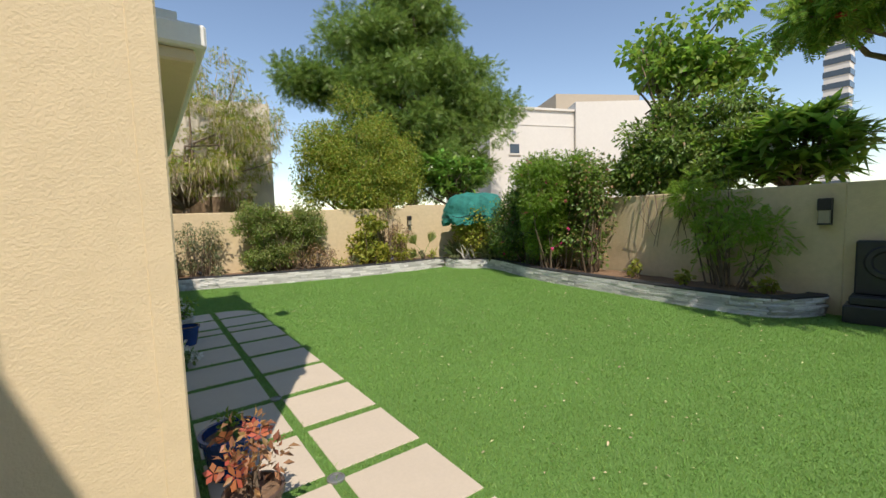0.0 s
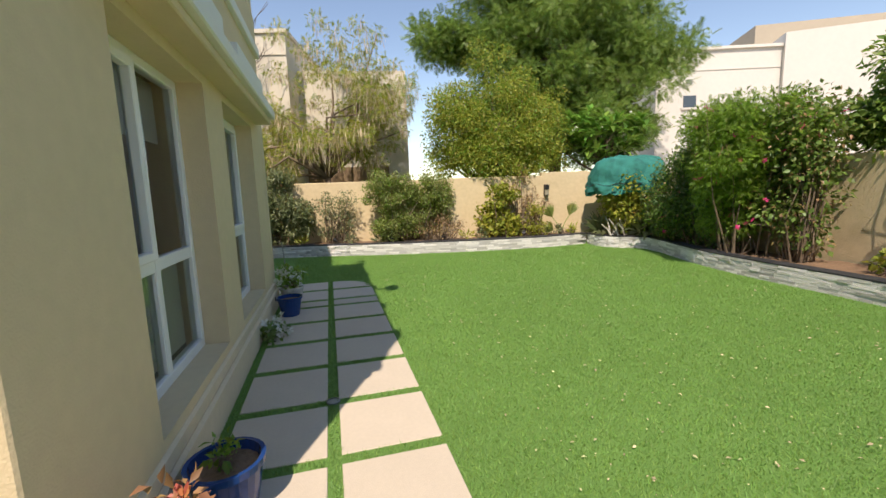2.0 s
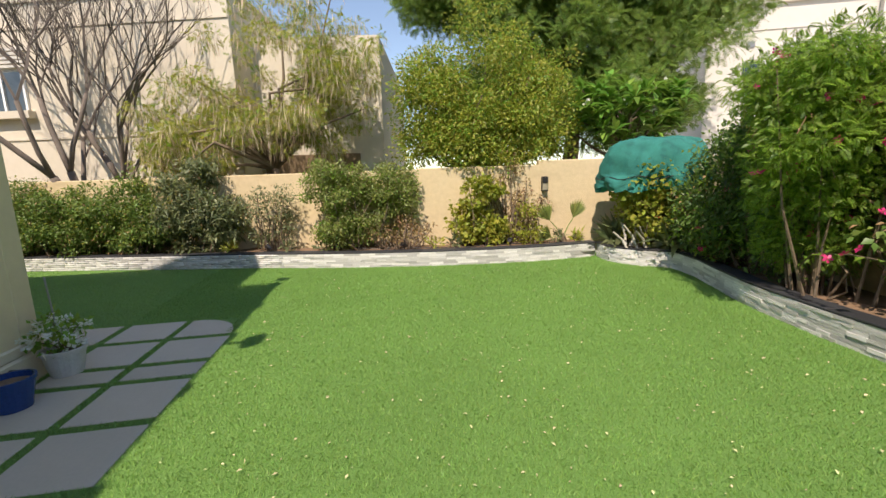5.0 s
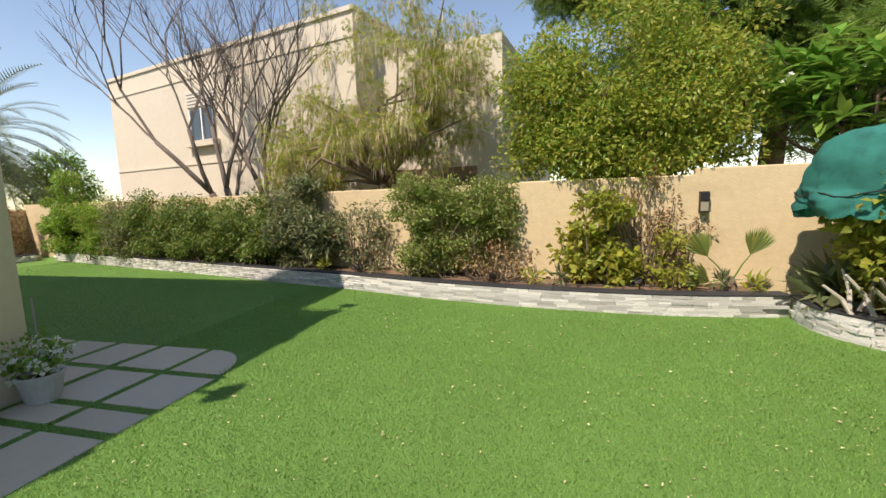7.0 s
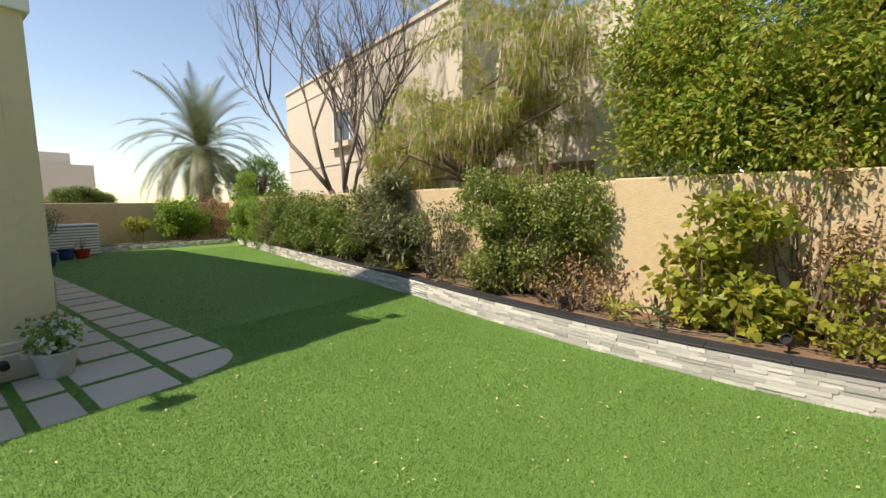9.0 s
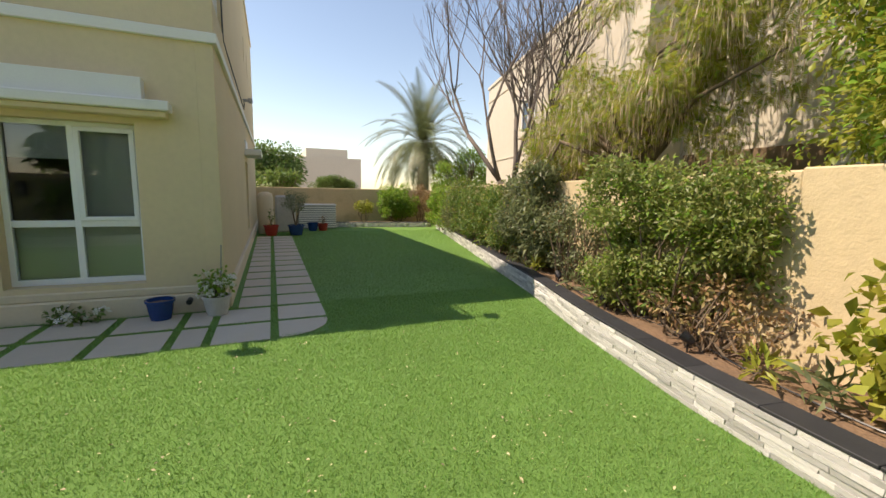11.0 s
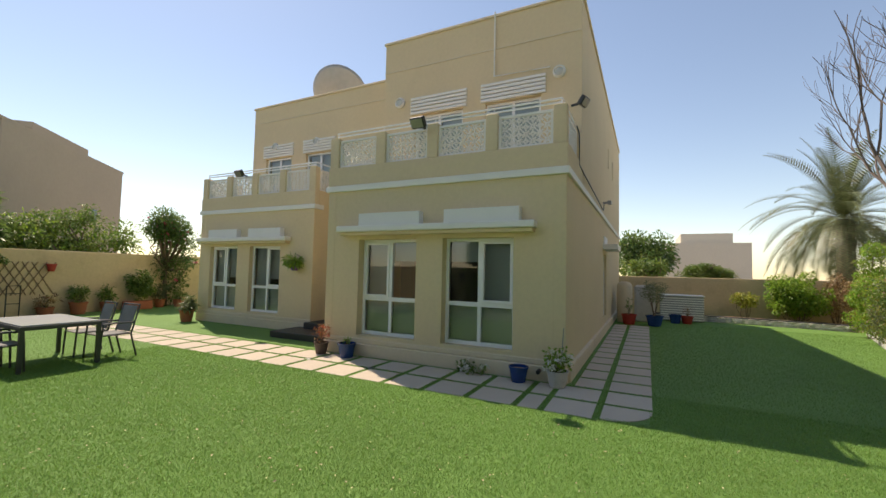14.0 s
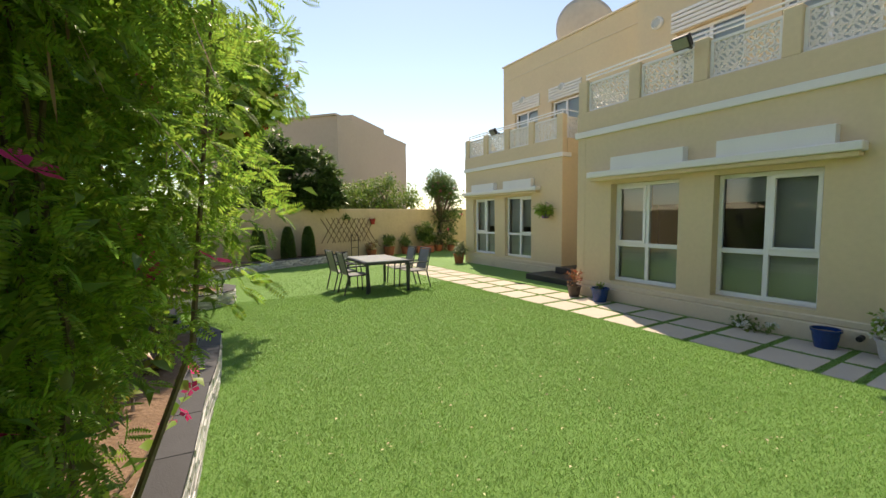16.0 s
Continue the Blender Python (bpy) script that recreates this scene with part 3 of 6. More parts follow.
def wing(y0, y1, wx, wins, upx, roof_z, upy0, upy1, upwins, uz):
    """One projecting wing: ground storey with two windows under a canopy, balcony above, and the set-back upper storey."""
    x = wx
    holes = [(a, b, 0.41, 2.32) for a, b in wins]
    part("front_wall", holed([y0, y1], [0.0, 3.84], holes, lambda u, v, d: (x - d, u, v), 0.3), M_STUCCO, house)
    part("side_wall", bx(x - 2.6, x - 0.3, y0, y0 + 0.25, 0, 3.84), M_STUCCO, house)
    if y1 < 3:
        part("side_wall", bx(x - 2.6, x - 0.3, y1 - 0.25, y1, 0, 3.84), M_STUCCO, house)
    # plinth with a rounded top
    part("plinth", bx(x - 0.1, x + 0.035, y0 - 0.03, y1 + 0.03, -0.05, 0.25, bevel=0.02), M_PLINTH, house)
    part("sill_course", bx(x - 0.1, x + 0.02, y0 - 0.018, y1 + 0.018, 0.25, 0.35, bevel=0.015), M_PLINTH, house)
    # room box in the darkened tone, so it reads as unlit
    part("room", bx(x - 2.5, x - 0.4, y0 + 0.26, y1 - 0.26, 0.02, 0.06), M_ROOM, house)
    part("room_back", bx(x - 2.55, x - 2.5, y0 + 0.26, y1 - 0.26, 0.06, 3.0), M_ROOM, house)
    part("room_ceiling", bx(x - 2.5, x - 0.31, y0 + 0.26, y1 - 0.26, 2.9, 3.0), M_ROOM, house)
    # corner strips
    for ya, yb in ((y0 - 0.004, y0 + 0.2), (y1 - 0.2, y1 + 0.004)):
        part("corner_strip", bx(x - 0.1, x + 0.005, ya, yb, 0.352, 3.32, bevel=0.008), M_STUCCO, house)
    # canopy
    ca, cb = wins[0][0] - 0.38, wins[1][1] + 0.36
    cm = bx(x - 0.05, x + 0.18, ca, cb, 2.39, 2.456, bevel=0.01)
    part("canopy_soffit", cm, M_STUCCO, house)
    part("canopy", bx(x + 0.003, x + 0.23, ca - 0.04, cb + 0.04, 2.458, 2.572, bevel=0.012), M_WHITE, house, "white projecting canopy over the windows")
    for a, b in wins:
        part("panel", bx(x - 0.02, x + 0.15, a + 0.08, b + 0.13, 2.574, 2.82, bevel=0.005), M_WHITE, house, "white rendered panel over the canopy")
    # white band and balcony parapet
    part("white_band", bx(x - 0.3, x + 0.05, y0 - 0.05, y1 + 0.05, 3.32, 3.442, bevel=0.008), M_WHITE, house, "white painted string course")
    part("parapet", bx(x - 0.16, x + 0.02, y0 - 0.02, y1 + 0.02, 3.444, 3.83, bevel=0.01), M_STUCCO, house)
    part("balcony_floor", bx(upx - 0.1, x - 0.162, y0, y1, 3.5, 3.6), M_STUCCO, house)
    for ya in (y0 - 0.02, y1 - 0.14):
        part("parapet", bx(upx - 0.002, x - 0.164, ya, ya + 0.16, 3.444, 3.83), M_STUCCO, house)
    n = 4
    gap = 0.22
    w = (y1 - y0 - gap * (n + 1)) / n
    post = bx(-0.09, 0.09, 0, gap, 3.832, 4.48, bevel=0.01)
    me = None
    for k in range(n + 1):
        ob = part("balcony_post", post, M_STUCCO, house) if k == 0 else part("balcony_post", me, None, house)
        me = ob.data
        ob.location = (x - 0.08, y0 + k * (w + gap), 0)
    for k in range(n):
        lattice(x - 0.08, y0 + gap + k * (w + gap) + 0.002, w - 0.004, 3.835, 0.60)
    # side panels of the balcony
    for yy in (y0 + 0.06, y1 - 0.08):
        side_panel(upx + 0.3, x - 0.19, yy, 3.835, 0.60)
        part("balcony_post", bx(upx + 0.02, upx + 0.28, yy - 0.08, yy + 0.08, 3.832, 4.48), M_STUCCO, house)
    rail = bmesh.new()
    for dz in (0.06, 0.13):
        tube(rail, [(x - 0.1, y0 + 0.1, 4.48 + dz), (x - 0.1, y1 - 0.1, 4.48 + dz)], [0.018, 0.018], 8)
    for k in range(n + 1):
        yy = y0 + 0.12 + k * (w + gap)
        tube(rail, [(x - 0.1, yy, 4.46), (x - 0.1, yy, 4.61)], [0.012, 0.012], 6)
    tube(rail, [(x - 0.1, y1 - 0.1, 4.61), (upx, y1 - 0.1, 4.61)], [0.018, 0.018], 8)
    part("railing", rail, M_UPVC, house, "white tubular balcony railing")
    # upper storey
    uw = upwins
    uh = [(a, b, 3.62, 5.42 + uz) for a, b in uw]
    part("upper_wall", holed([upy0, upy1], [3.4, roof_z], uh, lambda u, v, d: (upx - d, u, v), 0.3), M_STUCCO, house)
    for a, b in uw:
        window(a, b, 3.62, 5.42 + uz, upx - 0.12, transom=0, blind=0.55)
        for k in range(5):
            part("lintel_band", bx(upx - 0.02, upx + 0.05, a - 0.1, b + 0.1, 5.44 + uz + k * 0.085, 5.505 + uz + k * 0.085, bevel=0.008), M_WHITE, house)
    part("groove_band", bx(upx - 0.02, upx + 0.015, upy0, upy1, 6.6, 6.63), M_PLINTH, house)
    part("roof_coping", bx(upx - 0.4, upx + 0.04, upy0 - 0.04, upy1 + 0.04, roof_z, roof_z + 0.06, bevel=0.01), M_PLINTH, house)


def lattice_mesh(w, h, seed):
    """A cast white screen: a frame with a net of curved bars and star shapes."""
    rng = random.Random(seed)
    bm = bmesh.new()
    t = 0.05
    box(bm, -0.03, 0.03, 0, w, 0, t, bevel=0.006)
    box(bm, -0.03, 0.03, 0, w, h - t, h, bevel=0.006)
    box(bm, -0.03, 0.03, 0, t, t, h - t)
    box(bm, -0.03, 0.03, w - t, w, t, h - t)
    s = 0.125
    ny, nz = max(1, round((w - 2 * t) / s)), max(1, round((h - 2 * t) / s))
    sy, sz = (w - 2 * t) / ny, (h - 2 * t) / nz
    for i in range(ny):
        for j in range(nz):
            cy, cz = t + (i + 0.5) * sy, t + (j + 0.5) * sz
            a0 = 0 if (i + j) % 2 else math.pi / 4
            for k in range(4):
                m = Matrix.Translation((0, cy, cz)) @ Matrix.Rotation(a0 + k * math.pi / 2, 4, "X")
                box(bm, -0.02, 0.02, 0.012, sy * (0.56 if a0 == 0 else 0.66), -0.011, 0.011, m)
            for k in range(6):
                a, b = k * math.pi / 3 + a0, (k + 1) * math.pi / 3 + a0
                r = 0.036
                p, q = Vector((0, cy + r * math.cos(a), cz + r * math.sin(a))), Vector((0, cy + r * math.cos(b), cz + r * math.sin(b)))
                tube(bm, [p, q], [0.012, 0.012], 4)
    me = bpy.data.meshes.new("screen")
    bm.to_mesh(me)
    bm.free()
    me.materials.append(M_WHITE)
    return me


LATT = {}


def lattice(x, y, w, z, h):
    key = (round(w, 2), "f")
    if key not in LATT:
        LATT[key] = lattice_mesh(w, h, 2)
    ob = part("balcony_screen", LATT[key], None, house, "white perforated balcony screen")
    ob.location = (x, y, z)
    return ob


def side_panel(xa, xb, y, z, h):
    key = (round(xb - xa, 2), "s")
    if key not in LATT:
        LATT[key] = lattice_mesh(xb - xa, h, 5)
    ob = part("balcony_screen", LATT[key], None, house, "white perforated balcony screen")
    ob.matrix_basis = pose(xa, y, z, 0, 0, -90)
    return ob


Y1 = 6.58
WINS1 = [(2.50, 3.84), (4.39, 5.72)]
WINS2 = [(-4.53, -3.28), (-2.74, -1.49)]
UPX1, UPX2, ROOF = -1.35, -2.6, 7.33
wing(1.67, Y1, WALLX, WINS1, UPX1, ROOF, 1.86, Y1, [(2.74, 4.0), (4.54, 5.77)], 0.0)
wing(-5.03, -0.27, -1.29, WINS2, UPX2, 7.12, -4.42, 1.86, [(-3.79, -2.62), (-2.0, -0.88)], -0.08)
for a, b in WINS1:
    window(a, b, 0.41, 2.32, WINX, blind=(0.96, 0.36) if a < 3 else (0.36, 0.96), sash=0 if a < 3 else 1)
for a, b in WINS2:
    window(a, b, 0.41, 2.32, -1.44, blind=(0.96, 0.8), sash=0 if a < -3 else 1)
# north side wall with its window, and the closing walls
part("side_wall", holed([-13.3, WALLX - 0.302], [0.0, 3.84], [(-6.9, -5.9, 0.45, 2.3)], lambda u, v, d: (u, Y1 - d, v), 0.3), M_STUCCO, house)
part("side_wall", holed([-13.3, UPX1 - 0.302], [3.842, ROOF], [(-7.6, -7.35, 5.2, 5.9), (-9.4, -9.15, 5.2, 5.9)], lambda u, v, d: (u, Y1 - d, v), 0.3), M_STUCCO, house)
part("side_band", bx(-13.32, WALLX - 0.31, Y1 - 0.1, Y1 + 0.05, 3.32, 3.442, bevel=0.008), M_WHITE, house, "white painted string course")
part("side_plinth", bx(-13.32, WALLX - 0.105, Y1 - 0.1, Y1 + 0.06, -0.05, 0.25, bevel=0.02), M_PLINTH, house)
part("side_canopy", bx(-7.1, -5.7, Y1 - 0.05, Y1 + 0.4, 2.45, 2.6, bevel=0.012), M_WHITE, house)
part("side_panel", bx(-6.9, -5.9, Y1 - 0.02, Y1 + 0.03, 2.602, 2.85), M_WHITE, house)
window(-6.9, -5.9, 0.45, 2.3, Y1 - 0.1, axis="y")
# added near-black sheet, stands for the shade inside the side window
part("room_shade_sheet", bx(-7.3, -5.5, Y1 - 0.75, Y1 - 0.7, 0.3, 2.5), M_DARK, house)
for u in (-7.6, -9.4):
    part("small_window", bx(u, u + 0.25, Y1 - 0.2, Y1 - 0.17, 5.2, 5.9), M_WINDARK, house)
part("back_wall", bx(-13.5, -13.302, -4.42, Y1, 0, 7.1), M_STUCCO, house)
part("south_wall", bx(-13.3, -4.1, -4.42, -4.2, 0, 7.1), M_STUCCO, house)
part("recess_wall", holed([-0.27, 1.68], [0.0, 3.84], [(-0.1, 1.0, 0.36, 2.45)], lambda u, v, d: (-2.35 - d, u, v), 0.2), M_STUCCO, house)
part("upper_link_wall", bx(UPX1 - 1.5, UPX1 - 0.302, 1.862, 2.1, 3.85, ROOF), M_STUCCO, house)
part("south_upper_wall", bx(UPX2 - 1.4, UPX2 - 0.302, -4.42, -4.2, 3.6, 7.12), M_STUCCO, house)
part("roof", bx(-13.3, UPX1 - 0.3, 1.9, Y1 - 0.3, 7.05, 7.15), M_STUCCO, house)
part("roof", bx(-13.3, UPX2 - 0.3, -4.2, 1.898, 6.85, 6.95), M_STUCCO, house)
dr = empty("door")
dr.parent = house
dr["label"] = "white framed glass door in the recess"
dm = bx(-2.5, -2.43, -0.1, 1.0, 0.36, 2.45, bevel=0.01)
part("door_leaf", dm, M_UPVC, dr)
# side coping of the roof
part("roof_coping", bx(-13.36, UPX1 - 0.402, Y1 - 0.34, Y1 + 0.04, ROOF, ROOF + 0.06, bevel=0.01), M_PLINTH, house)

# ---- neighbours' houses ----
def block(bm, pts, z0, z1):
    """A prism over plan points."""
    lo = [bm.verts.new((*p, z0)) for p in pts]
    hi = [bm.verts.new((*p, z1)) for p in pts]
    for k in range(len(pts)):
        j = (k + 1) % len(pts)
        bm.faces.new((lo[k], lo[j], hi[j], hi[k]))
    bm.faces.new(hi)
    bm.faces.new(lo[::-1])
    return bm


def rect_at(ax, ay, bx_, by_, depth):
    """Plan corners of a block whose front runs from a to b; depth to the left of that way."""
    d = Vector((bx_ - ax, by_ - ay)).normalized()
    n = Vector((-d.y, d.x)) * depth
    return [(ax, ay), (bx_, by_), (bx_ + n.x, by_ + n.y), (ax + n.x, ay + n.y)]


def facade_box(ax, ay, bx_, by_, u, v0, w, h, d0, d1):
    """A box on a facade from a to b: u metres along, from height v0, w wide and h high, from d0 to d1 in front of it."""
    d = Vector((bx_ - ax, by_ - ay, 0)).normalized()
    m = Matrix.Translation((ax, ay, 0)) @ Matrix.Rotation(math.atan2(d.y, d.x), 4, "Z")
    return box(bmesh.new(), u, u + w, -d1, -d0, v0, v0 + h, m)


n_a, n_b = (-10.87, 16.47), (0.2, 13.8)
nh = tagged(empty("neighbour_house"), "cream two-storey house behind the garden wall", "house")
part("wall", block(bmesh.new(), rect_at(*n_a, *n_b, 9), 0, 6.2), M_NBH, nh)
part("coping", block(bmesh.new(), rect_at(-10.92, 16.43, 0.25, 13.73, 9.1), 6.2, 6.31), M_NBH, nh)
for zz in (2.95, 5.6):
    part("string_course", facade_box(*n_a, *n_b, 0, zz, 11.38, 0.05, 0.0, 0.03), M_NBH, nh)
for u in (4.75,):
    w = empty("window")
    w.parent = nh
    part("pane", facade_box(*n_a, *n_b, u, 3.69, 1.12, 0.94, -0.02, 0.02), M_WINDARK, w)
    for uu, ww in ((u - 0.06, 0.06), (u + 0.53, 0.06), (u + 1.12, 0.06)):
        part("frame", facade_box(*n_a, *n_b, uu, 3.66, ww, 1.0, 0.0, 0.06), M_UPVC, w)
    part("sill", facade_box(*n_a, *n_b, u - 0.2, 3.48, 1.5, 0.18, 0.0, 0.2), M_NBH, w)
    for k in range(5):
        part("lintel_band", facade_box(*n_a, *n_b, u - 0.15, 4.72 + k * 0.1, 1.45, 0.065, 0.0, 0.06), M_NBW, w)
part("wall", block(bmesh.new(), rect_at(0.24, 14.7, 3.75, 14.1, 7), 0, 5.4), M_NBH, nh)
part("carport_opening", facade_box(0.24, 14.7, 3.75, 14.1, 0.3, 1.0, 2.6, 1.4, 0.0, 0.04), M_WOOD, nh)

wh = tagged(empty("white_house"), "white flat-roofed house beyond the corner of the garden", "house")
w_a, w_b = (15.6, 16.4), (20.7, 14.7)
part("wall", block(bmesh.new(), rect_at(*w_a, *w_b, 8), 0, 7.3), M_NBW, wh)
part("coping", block(bmesh.new(), rect_at(15.55, 16.3, 20.8, 14.55, 8.2), 7.3, 7.42), M_NBW, wh)
part("string_course", facade_box(*w_a, *w_b, 0, 6.45, 5.37, 0.05, 0, 0.03), M_NBW, wh)
w = empty("window")
w.parent = wh
part("pane", facade_box(*w_a, *w_b, 1.2, 4.9, 0.55, 0.5, -0.02, 0.03), M_WINDARK, w)
part("sill", facade_box(*w_a, *w_b, 1.1, 4.8, 0.75, 0.08, 0, 0.08), M_NBW, w)
part("vent", facade_box(*w_a, *w_b, 1.3, 5.9, 0.25, 0.2, 0, 0.04), M_GREY, wh)
part("wall", block(bmesh.new(), rect_at(20.5, 14.5, 25.6, 11.0, 8), 0, 7.8), M_NBW, wh)
part("upper_block", block(bmesh.new(), rect_at(21.4, 16.6, 26.4, 14.0, 6), 7.3, 8.9), M_NBS, wh)

sh = tagged(empty("tan_house"), "tan rendered house behind the south garden wall", "house")
s_a, s_b = (-6.5, -21.0), (0.7, -14.4)
part("wall", block(bmesh.new(), rect_at(*s_b, *s_a, 9), 0, 7.2), M_NBS, sh)
part("upper_block", block(bmesh.new(), rect_at(-1.0, -17.0, -4.4, -20.2, 5), 7.2, 8.0), M_NBS, sh)
part("coping", block(bmesh.new(), rect_at(0.8, -14.35, -6.6, -21.1, 9.1), 7.2, 7.31), M_NBS, sh)
w = empty("window")
w.parent = sh
part("pane", facade_box(*s_b, *s_a, 6.6, 4.0, 0.5, 0.6, -0.02, 0.03), M_WINDARK, w)

fh = tagged(empty("far_house"), "sand-coloured flat-roofed house far beyond the back wall", "house")
part("wall", block(bmesh.new(), [(-40, 9.5), (-40, 16.5), (-50, 16.5), (-50, 9.5)], 0, 5.0), M_NBH, fh)
part("upper_block", block(bmesh.new(), [(-41, 10.8), (-41, 15.2), (-49, 15.2), (-49, 10.8)], 5.0, 6.0), M_NBH, fh)

# ---- trees outside ----
tree("acacia_tree", "tall feathery green shade tree behind the garden wall", 9.5, 14.8, 0, 4.2, 0.26,
     [(0, 0, 5.0, 3.6, 3.2, 0.9), (0.6, -0.8, 3.6, 2.9, 1.8, 0.8), (-1.8, -0.6, 3.7, 1.8, 1.5, 0.7), (-2.6, 0, 6.6, 2.4, 2.2, 0.55), (2.6, -0.3, 6.3, 2.6, 2.2, 0.6), (-0.2, 0, 7.2, 3.2, 3.0, 0.8), (1.6, 0, 7.9, 2.4, 2.2, 0.5), (-1.3, 0.2, 8.5, 2.2, 2.0, 0.6), (0.3, 0, 9.6, 1.9, 1.9, 0.7), (0.1, 0, 10.9, 1.2, 1.2, 0.8)], FEATHER, 0.24, 88000, M_L_ACACIA, 11, clump=0.66, count=46, hollow=0.3, droop=0.0)
tree("yellow_green_tree", "yellow-green leafy tree hanging over the garden wall", 5.9, 12.25, 0, 1.6, 0.12,
     [(0.0, 0, 3.8, 1.9, 1.3, 1.75), (1.2, -0.1, 3.3, 1.1, 0.9, 1.0), (-1.1, -0.2, 3.2, 0.9, 0.8, 1.1), (0.2, -0.8, 2.45, 1.9, 0.6, 0.65)], LEAF, 0.085, 42000, M_L_YEL, 12, clump=0.42, count=58, hollow=0.4, extra=[("young_foliage", M_L_BRIGHT, LEAF, 0.08, 22000, 0.1)])
tree("pod_tree", "thin tree with brown hanging seed pods", 1.2, 13.0, 0, 2.0, 0.10,
     [(0.2, 0, 5.0, 1.9, 1.3, 1.8), (1.6, -0.2, 4.1, 1.1, 1.0, 1.3), (-1.5, 0, 3.1, 1.3, 0.9, 1.0), (0.3, -0.4, 3.0, 1.7, 0.9, 0.8), (-1.8, -0.3, 2.4, 1.0, 0.6, 0.5)], FEATHER, 0.12, 12500, M_L_YEL, 13, clump=0.30, count=40, hollow=0.3, droop=0.4, extra=[("seed_pod_mass", M_PODPINK, PODS, 0.24, 9500, 4.5), ("young_foliage", M_L_BRIGHT, FEATHER, 0.12, 2200, 0.3)])


def bare_tree(x, y, seed):
    """A leafless tree: three stems that fork again and again into upswept twigs."""
    rng = random.Random(seed)
    t = tagged(empty("bare_tree", x, y, 0), "leafless grey-brown tree behind the garden wall", "tree")
    bm, tw = bmesh.new(), bmesh.new()

    def grow(p, d, r, L, level):
        q = p
        pts, rad = [p], [r]
        for k in range(3):
            d = (d + Vector((rng.gauss(0, 0.10), rng.gauss(0, 0.10), 0.07))).normalized()
            q = q + d * L / 3
            pts.append(q)
            rad.append(r * (1 - 0.05 * (k + 1)))
        tube(bm if level < 3 else tw, pts, rad, 6 if level < 3 else 4)
        if level < 7:
            for k in range(2 if level < 6 and rng.random() < 0.4 else 3):
                a = rng.uniform(0, 6.28)
                s = rng.uniform(0.28, 0.55)
                e = (d + s * Vector((math.cos(a) * 1.35, math.sin(a) * 0.8, 0.12))).normalized()
                grow(pts[-1] if k < 2 else pts[2], e, rad[-1] * (0.80 if k == 0 else 0.66), L * rng.uniform(0.70, 0.88), level + 1)

    for dx, dy, lean in ((-0.5, 0, 1.1), (0.35, 0.1, 1.0), (-0.1, -0.15, 1.1), (0.75, 0.2, 0.9)):
        grow(Vector((0.08 * dx, 0, 0)), Vector((dx * 0.42, dy, 1.3)).normalized(), 0.095, 1.9 * lean, 1)
    part("trunk", bm, M_BARE, t, smooth=True)
    part("twig_crown", tw, M_BARE, t)["kind"] = "stuff"
    return t


bare_tree(-3.0, 13.45, 5)


def palm(x, y, h, crown, seed, label, fronds=64):
    """A date palm: a rough trunk and arching feathered fronds."""
    rng = np.random.default_rng(seed)
    t = tagged(empty("date_palm", x, y, 0), label, "palm tree")
    bm = bmesh.new()
    pts, rad = [], []
    for k in range(13):
        pts.append((0.04 * math.sin(k), 0.03 * k / 6, h * k / 12))
        rad.append(0.30 + (0.05 if k % 2 else 0))
    tube(bm, pts, rad, 10)
    part("trunk", bm, M_BARK, t)
    for k in range(fronds):
        az = k * 2.399 + rng.normal() * 0.2
        el = 1.5 - 1.95 * (k / fronds) + rng.normal() * 0.12
        L = crown * (0.85 + 0.3 * rng.random())
        v, f = [], []
        d = Vector((math.cos(az) * math.cos(el), math.sin(az) * math.cos(el), math.sin(el)))
        p = Vector((0, 0, h))
        n = 40
        line = []
        for i in range(n + 1):
            line.append(p.copy())
            d = (d + Vector((0, 0, -0.036 - 0.02 * (k / fronds)))).normalized()
            p = p + d * L / n
        for i in range(3, n):
            a = (line[i + 1] - line[i]).normalized()
            side = a.cross(Vector((0, 0, 1))).normalized()
            up = side.cross(a)
            s = 0.36 * math.sin(math.pi * (0.12 + 0.85 * i / n)) * L / 2.2
            for sg in (1, -1):
                b0 = len(v)
                w = a * 0.034
                tip = line[i] + (side * sg * 0.8 + a * 0.55 + up * 0.25) * s + Vector((0, 0, -0.12 * s))
                v += [line[i] - w, line[i] + w, tip]
                f.append((b0, b0 + 1, b0 + 2))
        for i in range(n):
            b0 = len(v)
            side = Vector((0, 0, 1)).cross(line[i + 1] - line[i]).normalized() * 0.022
            v += [line[i] - side, line[i] + side, line[i + 1]]
            f.append((b0, b0 + 1, b0 + 2))
        part("frond", mesh_np("frond", np.array([tuple(q) for q in v]), np.array(f), M_L_PALM), None, t)
    return t


palm(-17.0, 15.5, 4.4, 4.0, 3, "date palm with arching grey-green fronds behind the wall", 78)


